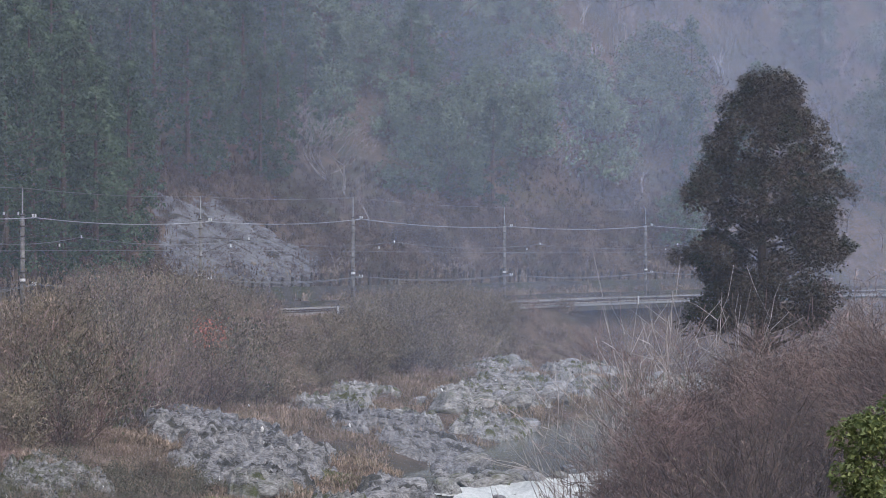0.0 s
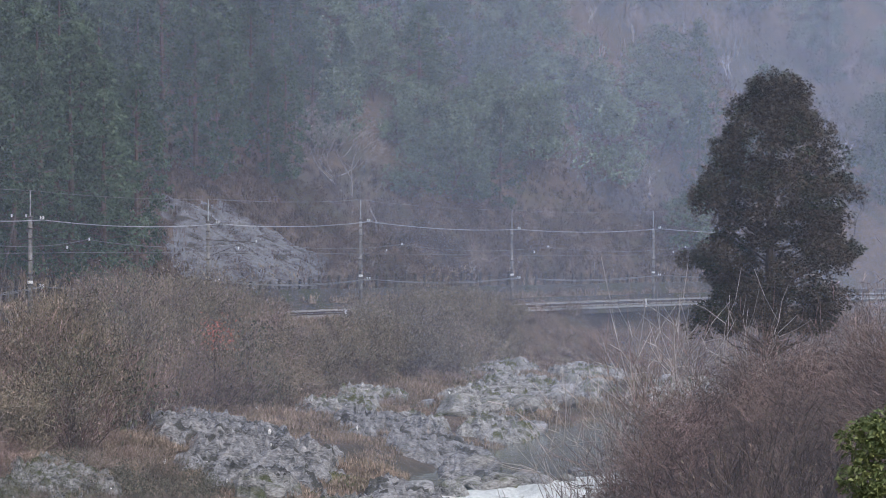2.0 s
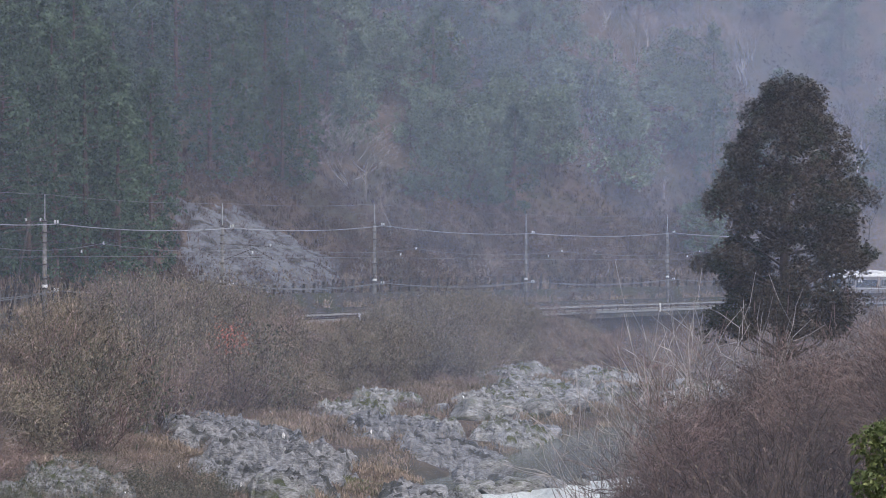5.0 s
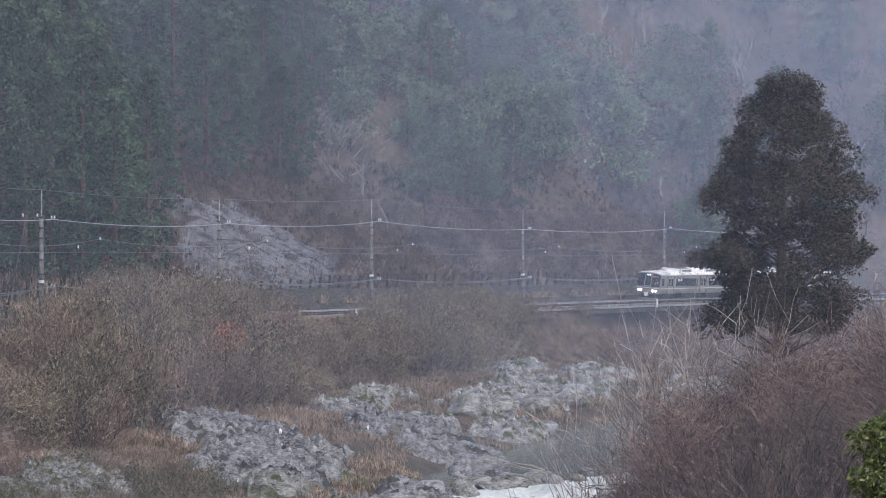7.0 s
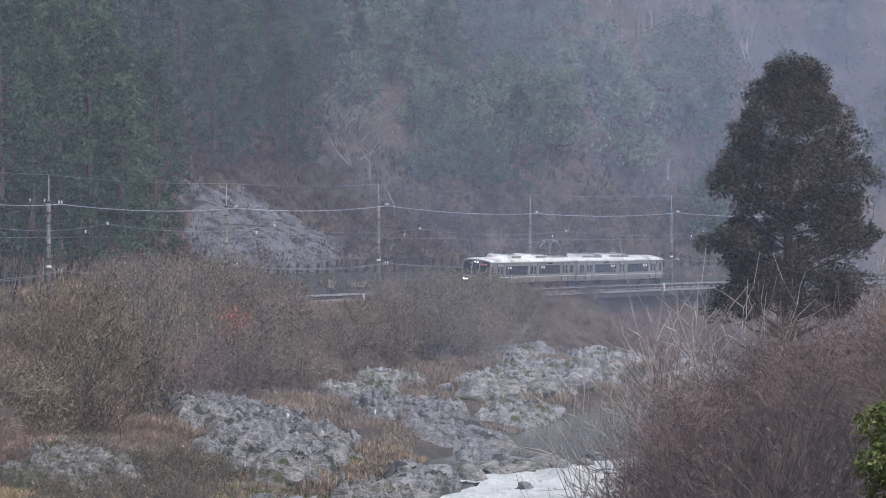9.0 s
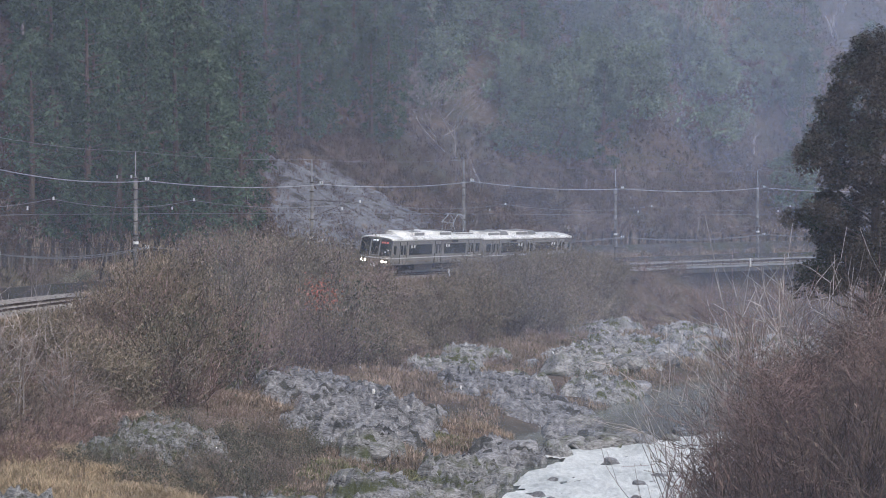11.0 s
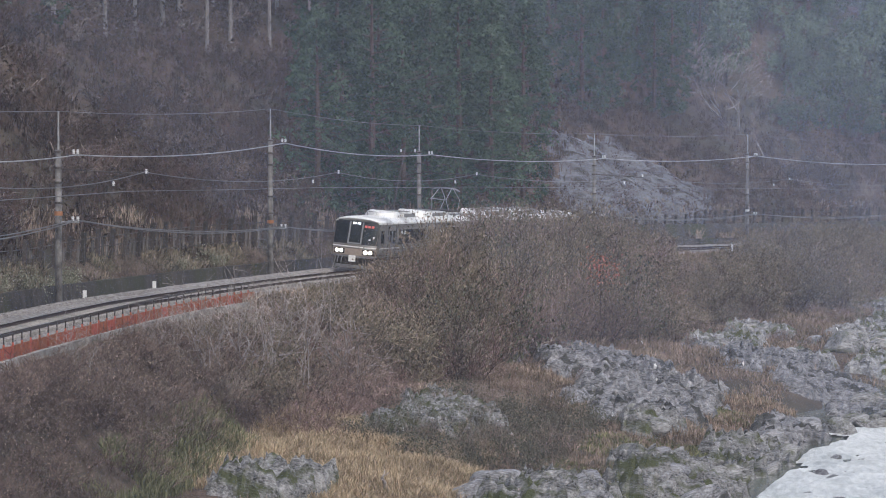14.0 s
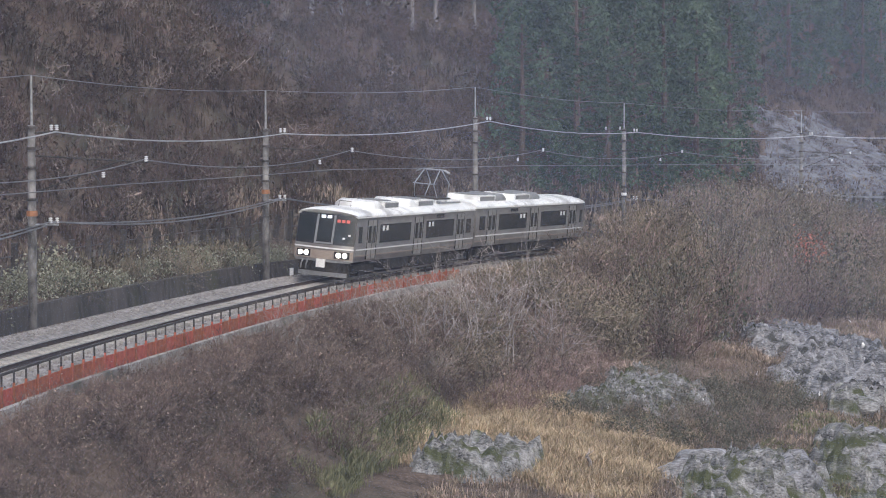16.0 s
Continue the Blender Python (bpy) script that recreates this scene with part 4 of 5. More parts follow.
# ---- grasses and low undergrowth ----
def tufts(name, places, height, mat, label, blades=9, lean=0.35, width=0.03, seed=1):
    """Dry grass: bent tapering blades in tufts."""
    rg = np.random.default_rng(seed)
    base = np.repeat(np.array(places), blades, axis=0)
    n = len(base)
    base = base + np.concatenate([rg.normal(0, 0.16, (n, 2)), np.full((n, 1), -0.06)], 1)
    h = height * rg.uniform(0.45, 1.2, n)
    a = rg.uniform(0, 2 * math.pi, n)
    out = np.stack([np.cos(a), np.sin(a), np.zeros(n)], 1)
    side = np.stack([-np.sin(a), np.cos(a), np.zeros(n)], 1) * width
    l = np.abs(rg.normal(0, lean, n))[:, None] * h[:, None]
    up = np.array([0, 0, 1.0])
    mid = base + out * l * 0.35 + up * h[:, None] * 0.55
    p = np.stack([base - side, mid + side, base + out * l + up * h[:, None] * 0.92, mid - side], 1)
    fs = [(4 * j, 4 * j + 1, 4 * j + 2, 4 * j + 3) for j in range(n)]
    tagged(new(name, mesh_of(name, p.reshape(-1, 3).tolist(), fs, mat)), label, "grass", kind="stuff")


def spots(count, s0, s1, d0, d1, rock_limit=9.0, patch=-9.0, seed=1):
    r = random.Random(seed)
    out = []
    while len(out) < count:
        s, d = r.uniform(s0, s1), r.uniform(d0, d1)
        if rock_cover(s, d) > rock_limit + r.gauss(0, 0.15) or fbm(s * 0.13, d * 0.13, seed) < patch:
            continue
        x, y, _ = on_track(s, d)
        out.append((x, y, ground(x, y)))
    return out


tufts("tan_grass", spots(4600, -12, 13, 8.0, 18, 0.3, seed=2), 0.6, TAN_GRASS, "thick stand of dry tan grass on the bank", 14, 0.75, 0.015, 2)
tufts("russet_grass", spots(5200, 16, 60, 6.5, 19, 0.2, -0.25, 3), 0.5, RUST_GRASS, "dry russet grass between the rocks", 8, 0.5, 0.024, 3)
tufts("russet_grass", spots(4200, 60, 150, 5.5, 19, 0.1, -0.3, 4), 0.7, RUST_GRASS, "dry russet grass on the river bank", 8, 0.45, 0.03, 4)
tufts("russet_grass", spots(2600, -26, 30, 11, 25, 0.15, -9, 15), 0.45, RUST_GRASS, "dry grass between the lower rocks", 9, 0.6, 0.02, 15)
tufts("green_grass", spots(4200, 0, 44, 20.5, 30, 1.2, -0.12, 5), 0.26, GREEN_GRASS, "green moss and grass on the low rocks", 8, 0.7, 0.03, 5)
tufts("green_grass", spots(1500, 98, 150, 10, 22, 0.9, 0.05, 6), 0.35, GREEN_GRASS, "green moss and grass on the low rocks", 8, 0.7, 0.035, 6)
tufts("green_grass", spots(1700, -22, 5, 6.6, 8.8, 9, -0.3, 7), 0.7, GREEN_GRASS, "long green grass hanging on the bank", 8, 0.5, 0.025, 7)
tufts("hill_grass", spots(9000, -62, 60, -36, -7.0, 9, -0.5, 8), 0.95, HILL_GRASS, "dry brown undergrowth on the hillside", 7, 0.5, 0.04, 8)
tufts("hill_grass", spots(4500, 60, 240, -24, -6.6, 9, -0.35, 9), 0.95, HILL_GRASS, "dry brown undergrowth on the hillside", 7, 0.5, 0.05, 9)
tufts("edge_grass", spots(1500, 20, 150, 2.3, 3.9, 9, -9, 12), 0.75, RUST_GRASS, "dry grass along the edge of the track bed", 8, 0.4, 0.04, 12)
tufts("fence_grass", spots(1000, -60, 230, -9.5, -6.9, 9, 0.0, 14), 1.0, RUST_GRASS, "dry reeds behind the rockfall fence", 8, 0.3, 0.035, 14)
tufts("wall_grass", spots(1500, -60, 60, -7.0, -4.8, 9, -0.1, 10), 0.7, TWIG_OLIVE, "pale olive weeds on the retaining wall", 10, 0.6, 0.05, 10)
tufts("wall_grass", spots(3600, 60, 230, -6.8, -4.3, 9, -0.3, 11), 0.75, RUST_GRASS, "dry weeds on the retaining wall", 9, 0.6, 0.05, 11)

tufts("rock_grass", spots(6000, 25, 155, 9, 29, 9, -0.02, 13), 0.55, RUST_GRASS, "dry grass in the cracks of the rocks", 8, 0.55, 0.03, 13)
# leafy weeds between wall and fence
scatter(["olive", "weed", "weed", "dark"], -45, 12, -6.2, -4.8, 1.4, 0.38, 0.8)
scatter(["olive", "weed", "dark", "shrub"], 12, 66, -6.2, -4.8, 1.5, 0.28, 0.62)
# dark low shrubs among the lower rocks
scatter(["dark", "dark", "shrub"], 5, 27, 12, 20.5, 1.35, 0.35, 0.7)

# small growth in the cracks of the slabs
ROCK_BRUSH = [shrub_meshes(251 + k, 1.3, 1.8, 7, (TWIG_GREY, TWIG_RED, TWIG_OLIVE)[k], BARK, (DARK_LEAF, RUST_GRASS, TWIG_OLIVE)[k], 130, 0.11, 0.012) for k in range(3)]
brushwood("rock_growth", ROCK_BRUSH, bank_places(80, 28, 62, 11, 26), 0.3, 0.75, "small dark shrubs in the cracks of the slab", 21)
brushwood("rock_growth", ROCK_BRUSH, bank_places(230, 62, 150, 9, 26), 0.4, 0.95, "small shrubs between the broken rocks", 22)
for j in range(16):
    x, y, k = rnd.uniform(-1, 8), rnd.uniform(-2.5, 4), rnd.uniform(0.5, 1.1)
    y += 142 + 1.3 * x
    ob = new("boulder", rnd.choice(MOSSY + BOULDERS))
    ob.matrix_basis = pose(x, y, 0.95 + 0.15 * k, 0, -8, rnd.uniform(0, 180)) @ Matrix.Diagonal((k * 1.6, k, k * 0.7, 1))
    tagged(ob, "dark wet boulder above the rapids", "boulder", "river boulders")

# ---- the near bank ----
def big_cedar(x, y, z, h, r):
    rg, rr = np.random.default_rng(77), random.Random(77)
    segs = [((0, 0, -0.5), (0.15, 0, h * 0.5), 0.42, 0.27), ((0.15, 0, h * 0.5), (0.35, 0, h * 0.97), 0.27, 0.04)]
    centres = []
    for j in range(300):
        low = rr.uniform(0.0, 1.0) ** 0.85 * (h * 0.70)
        reach = r * min(1.0, (low / 6.3 + 0.06) ** 0.72) * (0.93 + 0.11 * math.sin(low * 1.9))
        a = rr.uniform(0, 2 * math.pi)
        k = rr.uniform(0.5, 1.0) ** 0.5 * rr.choice((1, 1, 0.92, 0.65, 1.1))
        tip = Vector((0.35 + math.cos(a) * reach * k, math.sin(a) * reach * k, h - 0.5 - low))
        root = Vector((0.2, 0, max(0.6, tip.z - reach * 0.45)))
        mid = root.lerp(tip, 0.6) - Vector((0, 0, 0.25))
        mid += Vector((rr.gauss(0, 0.3), rr.gauss(0, 0.3), rr.gauss(0, 0.3)))
        if j % 4 == 0:
            segs += [(root, mid, 0.05 + 0.006 * low, 0.04), (mid, tip, 0.04, 0.018)]
        m, size = 210, rr.uniform(0.55, 1.2)
        pts = rg.normal(0, 1, (m, 3))
        pts *= (rg.uniform(0.3, 1, m) ** 0.45 / np.linalg.norm(pts, axis=1))[:, None]
        centres.append(pts * np.array([size, size, size * 0.72]) + np.array(tip))
    lv, lf = leaves(rg, np.concatenate(centres), 0.25, 0.0, 0.6, 0.25)
    tv, tf = rods(segs, 6)
    root = new("cedar_tree")
    root.matrix_basis = pose(x, y, z)
    part("trunk", mesh_of("trunk", tv, tf, BARK), root)
    part("crown", mesh_of("crown", lv, lf, BROWN_CEDAR), root)
    tagged(root, "large lone cedar with dark brownish winter foliage", "tree")


big_cedar(19.0, 149, 4.3, 21.6, 4.75)

THICKET = [shrub_meshes(201 + k, 6.4, 5.0, 12, THICK_TWIG, PALE_BARK, RUST_GRASS, 160, 0.10, 0.011, 3, 3) for k in range(3)]
PALE_THICKET = [shrub_meshes(221 + k, 7.2, 5.0, 12, PALE_TWIG, PALE_BARK, None, 0, 0.1, 0.013, 2, 3) for k in range(3)]
LOW_RED = [shrub_meshes(231 + k, 3.6, 4.4, 14, THICK_TWIG, BARK, RUST_GRASS, 120, 0.09, 0.011, 3) for k in range(2)]


def vine_meshes(seed, h, w, strands):
    """A mound of hanging vines: strands that start over the crown and droop outwards to the ground."""
    rr = random.Random(seed)
    stems, fine = [], []
    for _ in range(9):
        a = rr.uniform(0, 2 * math.pi)
        p = Vector((math.cos(a) * w * 0.12, math.sin(a) * w * 0.12, -0.3))
        branch(rr, stems, p, Vector((math.cos(a) * 0.35, math.sin(a) * 0.35, 1)), h * 0.45, 0.05, 1, 2, 0.25, 0.1, 0.7)
    for _ in range(strands):
        a, r = rr.uniform(0, 2 * math.pi), w * 0.5 * math.sqrt(rr.random()) * rr.uniform(0.7, 1.05)
        lump = 0.82 + 0.22 * noise.noise((math.cos(a) * r * 0.7, math.sin(a) * r * 0.7, seed)) * 2
        p = Vector((math.cos(a) * r, math.sin(a) * r, h * lump * math.sqrt(max(0.05, 1 - (r / (w * 0.56)) ** 2)) * rr.uniform(0.45, 1.0)))
        way = Vector((math.cos(a) * 0.6 + rr.gauss(0, 0.4), math.sin(a) * 0.6 + rr.gauss(0, 0.4), rr.gauss(0.5, 0.4)))
        length = rr.uniform(0.25, 0.5)
        for k in range(4):
            q = p + way.normalized() * length
            fine.append((p, q, 0.008, 0.007 if k < 3 else 0.004))
            p = q
            way = way.normalized() + Vector((rr.gauss(0, 0.5), rr.gauss(0, 0.5), -0.38 + rr.gauss(0, 0.4)))
    tv, tf = rods(stems, 4)
    cv, cf = rods(fine, 2)
    return mesh_of("stems", tv, tf, BARK), mesh_of("twigs", cv, cf, THICK_TWIG), None


VINES = [vine_meshes(241 + k, 6.0, 6.0, 4200) for k in range(2)]


def by_bearing(brg, far):
    """A place on the ground by bearing (in 4400ths of a radian from the first view's left edge) and distance."""
    a = (brg - 784) / 4400
    return far * math.sin(a), far * math.cos(a)


for brg, far, kind, top in ((1090, 104, 1, 12.0), (1050, 98, 1, 10.4), (1150, 108, 1, 12.6), (1225, 104, 1, 12.7), (1290, 107, 1, 12.7),
                            (1160, 99, 0, 11.4), (1200, 96, 0, 11.6), (1255, 98, 0, 12.0), (1310, 100, 0, 12.2), (1390, 101, 0, 12.2), (1440, 97, 0, 12.2), (1500, 101, 0, 13.0), (1560, 98, 0, 13.0), (1620, 100, 0, 13.2),
                            (1345, 96, 3, 12.0), (1420, 94, 3, 11.6), (1490, 96, 3, 12.4), (1570, 94, 3, 12.9), (1270, 92, 3, 10.4), (1380, 90, 3, 10.6), (1530, 90, 3, 11.2), (1190, 90, 3, 9.2), (1640, 92, 3, 12.4),
                            (1110, 86, 2, 7.4), (1160, 84, 2, 8.0), (1220, 86, 2, 8.6), (1300, 85, 2, 9.3), (1370, 84, 2, 9.6), (1440, 86, 2, 10.0), (1510, 84, 2, 9.8), (1580, 86, 2, 10.2), (1350, 112, 1, 12.3), (1050, 88, 2, 7.0), (1150, 92, 0, 9.2)):
    x, y = by_bearing(brg, far)
    z = ground(x, y)
    meshes, h, label = ((rnd.choice(THICKET), 6.4, "dense thicket of drooping red-brown twigs and vines"), (rnd.choice(PALE_THICKET), 7.2, "leafless riverside bush with pale grey branches"), (rnd.choice(LOW_RED), 3.6, "low tangle of red-brown twigs"), (rnd.choice(VINES), 6.0, "mound of hanging red-brown vines over bushes"))[kind]
    k = (top - z) / h
    plant("thicket", meshes, BUSH, x, y, z - 0.1, (max(0.75, min(1.1, k)), k), rnd.uniform(0, 360), label, "shrub", "near bank thicket")

for brg, far, k in ((1530, 150, 1.25), (1585, 140, 1.5), (1500, 165, 1.2), (1640, 150, 1.5)):
    x, y = by_bearing(brg, far)
    plant("bare_tree", rnd.choice(BARES), TREE, x, y, ground(x, y) - 0.2, (k, k), rnd.uniform(0, 360), "leafless grey tree beside the lone cedar", "tree", "leafless trees")

x, y = by_bearing(1592, 46)
plant("green_bush", broad_meshes(301, 3.3, 1.45, 12000, 0.105, GREEN_BUSH), TREE, x, y, 15 - 0.1335 * 46 + 0.6 - 0.95, (1.1, 1.05), 40, "leafy green bush on the near bank", "bush")

# red withered leaves caught in the bank bushes, and pale scraps
for brg, far, z in ((368, 157, 10.1), (376, 155, 9.4)):
    rg = np.random.default_rng(brg)
    x, y = by_bearing(brg, far)
    lv, lf = leaves(rg, rg.normal(0, 1, (140, 3)) * np.array([0.55, 0.4, 0.38]), 0.17, 0.2, 0.6)
    sv, sf = rods([((0, 0, -3.5), (0, 0, 0.4), 0.02, 0.008), ((0, 0, -0.4), (0.4, 0, 0.3), 0.01, 0.006), ((0, 0, -0.4), (-0.45, 0.1, 0.2), 0.01, 0.006)])
    root = tagged(new("red_leaved_sapling"), "small sapling holding withered red leaves", "sapling")
    root.matrix_basis = pose(x, y, z)
    part("stem", mesh_of("stem", sv, sf, BARK), root)
    part("leaves", mesh_of("leaves", lv, lf, RED_LEAF), root)

def driftwood(seed):
    r = random.Random(seed)
    segs = []
    branch(r, segs, Vector((0, 0, -0.1)), Vector((r.uniform(-0.4, 0.4), 0.1, 1)), 0.55, 0.075, 1, 2, 0.35, 0.05, 0.6)
    return rods(segs, 6)


for brg, far, k in ((-12, 98, 1.2), (228, 100, 1.1), (290, 104, 0.9)):
    x, y = by_bearing(brg, far)
    dv, df = driftwood(abs(brg))
    ob = new("driftwood", mesh_of("driftwood", dv, df, PALE_TWIG))
    ob.matrix_basis = pose(x, y, ground(x, y) + 0.25, 8, 0, brg) @ Matrix.Diagonal((k, k, k, 1))
    tagged(ob, "bleached driftwood stump on the river bank", "driftwood", "driftwood")

for brg, far, top in ((-420, 107, 10.0), (-350, 110, 11.1), (-300, 112, 11.2), (-262, 115, 11.7), (-190, 119, 11.4), (-120, 124, 10.8), (-560, 96, 8.8)):
    x, y = by_bearing(brg, far)
    z = ground(x, y)
    k = max(0.35, (top - z) / 7.2)
    plant("sapling", rnd.choice(PALE_THICKET), BUSH, x, y, z - 0.1, (k * 1.1, k), rnd.uniform(0, 360), "leafless sapling with pale spreading branches beside the track", "sapling", "trackside saplings")

rag = Shape()
rag.add([(-0.1, 0, -0.16), (0.09, 0.02, -0.18), (0.11, -0.03, 0.05), (0.03, 0.05, 0.2), (-0.09, 0.02, 0.13), (0.0, 0.08, 0.0), (0.0, -0.08, 0.0)],
        [(0, 1, 6), (1, 2, 6), (2, 3, 6), (3, 4, 6), (4, 0, 6), (1, 0, 5), (2, 1, 5), (3, 2, 5), (4, 3, 5), (0, 4, 5)])
rag_mesh = rag.mesh("litter_scrap", LITTER)
for j in range(34):
    s, d = rnd.uniform(5, 120), rnd.uniform(8.5, 20)
    x, y, _ = on_track(s, d)
    ob = new("litter_scrap", rag_mesh)
    k = rnd.uniform(0.5, 1.0)
    ob.matrix_basis = pose(x, y, ground(x, y) + 0.35 + 0.5 * step01(-0.2, 0.3, rock_cover(s, d)), rnd.uniform(-20, 20), 0, rnd.uniform(0, 360)) @ Matrix.Diagonal((k, k, k, 1))
    tagged(ob, "scrap of white plastic caught on the bank", "litter", "flood litter")

# ---- mist in the valley: thin flat sheets, farther and farther off, haze put into their pale blue colour ----
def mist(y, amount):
    m = bpy.data.materials.new("haze_tint")
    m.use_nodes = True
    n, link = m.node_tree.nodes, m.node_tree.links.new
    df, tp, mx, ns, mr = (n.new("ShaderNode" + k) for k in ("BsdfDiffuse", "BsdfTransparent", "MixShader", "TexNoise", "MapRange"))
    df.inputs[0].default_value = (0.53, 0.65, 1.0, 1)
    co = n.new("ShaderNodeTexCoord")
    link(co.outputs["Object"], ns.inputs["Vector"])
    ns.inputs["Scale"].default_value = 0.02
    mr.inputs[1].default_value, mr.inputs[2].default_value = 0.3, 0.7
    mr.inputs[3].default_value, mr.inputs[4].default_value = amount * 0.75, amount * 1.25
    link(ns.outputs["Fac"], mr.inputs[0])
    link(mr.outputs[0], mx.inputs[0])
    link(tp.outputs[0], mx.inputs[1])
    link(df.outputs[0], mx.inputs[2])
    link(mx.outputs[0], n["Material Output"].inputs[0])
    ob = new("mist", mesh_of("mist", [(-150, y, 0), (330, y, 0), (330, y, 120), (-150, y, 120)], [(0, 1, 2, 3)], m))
    tagged(ob, "flat see-through sheet tinted bluish for the valley haze", "mist", kind="stuff")


# the sheet at 52 lifts the darks across the whole view
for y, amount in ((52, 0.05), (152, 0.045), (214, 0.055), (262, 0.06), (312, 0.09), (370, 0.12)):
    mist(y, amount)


# ---- the train: two cars ----
STEEL = material("brushed_grey_steel_body", (0.24, 0.236, 0.238), (0.40, 0.395, 0.395), rough=0.36, scale=0.4, fine=5, metal=0.35, bump=0.03, third=(0.19, 0.175, 0.17), third_scale=0.5, stretch=(1, 0.25, 1))
ROOF = material("pale_wet_roof", (0.82, 0.83, 0.85), (0.92, 0.93, 0.94), rough=0.28, scale=0.5, fine=5, bump=0.05, third=(0.45, 0.45, 0.47), third_scale=0.7)
GLASS = material("dark_window_glass", (0.012, 0.016, 0.018), (0.035, 0.042, 0.046), rough=0.06, scale=0.8, fine=3, bump=0.0, spec=0.45)
CAB_BLACK = material("black_cab_surround", (0.018, 0.019, 0.021), (0.035, 0.036, 0.04), rough=0.25, bump=0.0, spec=0.6)
BEIGE = material("beige_brown_front_band", (0.27, 0.22, 0.195), (0.38, 0.32, 0.28), rough=0.4, bump=0.02)
BELT = material("white_belt_stripe", (0.75, 0.75, 0.76), (0.86, 0.86, 0.87), rough=0.3, bump=0.0)
UNDER = material("grimy_underframe", (0.015, 0.014, 0.014), (0.06, 0.055, 0.05), rough=0.8)
DOOR = material("door_leaf_steel", (0.30, 0.29, 0.285), (0.42, 0.41, 0.40), rough=0.4, metal=0.3, bump=0.02)
AC_GREY = material("roof_unit_and_hood_shade_grey", (0.16, 0.165, 0.175), (0.27, 0.275, 0.285), rough=0.5, bump=0.05)
LAMP = glow("headlight_lens", (1.0, 0.86, 0.68), 24.0)
SIGN_RED = glow("red_sign_light", (0.5, 0.10, 0.08), 0.35)
SIGN_WHITE = glow("white_sign_light", (0.9, 0.95, 1.0), 1.6)
HALF = 1.475


def nose(x, z):
    """How far forward the cab's front lies."""
    return 10.0 - 0.30 * max(0.0, (z - 1.55) / 1.5) - 0.22 * (abs(x) / HALF) ** 3 - 0.05 * max(0, 1.1 - z)


def front_patch(x0, x1, z0, z1, out, nx=6, nz=5, thick=0.03):
    """A curved plate that follows the cab's front."""
    vs, fs = [], []
    for o in (out, out - thick):
        for j in range(nz + 1):
            for k in range(nx + 1):
                x, z = x0 + (x1 - x0) * k / nx, z0 + (z1 - z0) * j / nz
                vs.append((x, nose(x, z) + o, z))
    n, w = (nx + 1) * (nz + 1), nx + 1
    for j in range(nz):
        for k in range(nx):
            a = j * w + k
            fs += [(a, a + w, a + w + 1, a + 1), (n + a, n + a + 1, n + a + w + 1, n + a + w)]
    rim = [k for k in range(w)] + [j * w + nx for j in range(1, nz + 1)] + [nz * w + k for k in range(nx - 1, -1, -1)] + [j * w for j in range(nz - 1, 0, -1)]
    for a, c in zip(rim, rim[1:] + rim[:1]):
        fs.append((a, c, n + c, n + a))
    return Shape().add(vs, fs)


def roof_unit(y0, y1, mat_dome, parent):
    """An air conditioner: a box with a rounded leading hood and side grilles."""
    body, hood = Shape(), Shape()
    body.box(-0.95, y0, 3.3, 0.95, y1 - 1.7, 3.66, 0, 0.06)
    vs, fs, n = [], [], 9
    for j in range(n):
        u = j / (n - 1)
        y, h = y1 - 2.0 + 2.0 * u, 3.32 + 0.42 * math.sin(math.pi * (0.12 + 0.88 * (1 - u)) ** 0.8) ** 0.7
        for x, z in ((-0.98, 3.3), (-0.98, h - 0.12), (-0.84, h), (0.84, h), (0.98, h - 0.12), (0.98, 3.3)):
            vs.append((x, y, max(3.3, z)))
    for j in range(n - 1):
        for k in range(5):
            fs.append((j * 6 + k, j * 6 + k + 1, (j + 1) * 6 + k + 1, (j + 1) * 6 + k))
    fs += [(5, 4, 3, 2, 1, 0), tuple(range((n - 1) * 6, n * 6))]
    hood.add(vs, fs)
    unit = part("air_conditioner", body.mesh("air_conditioner", ROOF), parent)
    part("hood", hood.mesh("hood", mat_dome, True), unit)
    for sx in (-1, 1):
        part("grille", Shape().box(0.955 * sx - 0.02, y0 + 0.15, 3.38, 0.955 * sx + 0.02, y1 - 1.9, 3.6, 0, 0.01).mesh("grille", AC_GREY), unit)
    part("fan_cover", Shape().box(-0.6, y0 + 0.2, 3.66, 0.6, y1 - 2.0, 3.7, 0, 0.05).mesh("fan_cover", AC_GREY), unit)


def bogie(y, parent):
    frame_shape = Shape()
    for sx in (-1, 1):
        frame_shape.box(sx * 0.98 - 0.09, y - 1.6, 0.4, sx * 0.98 + 0.09, y + 1.6, 0.72, 0, 0.03)
    frame_shape.box(-0.98, y - 0.25, 0.42, 0.98, y + 0.25, 0.9, 0, 0.03)
    ob = part("bogie", frame_shape.mesh("bogie", UNDER), parent)
    for dy in (-1.05, 1.05):
        for sx in (-0.57, 0.57):
            w = Shape().tube([(sx - 0.065, y + dy, 0.43), (sx + 0.065, y + dy, 0.43)], 0.43, 18)
            part("wheel", w.mesh("wheel", DARK_STEEL), ob)


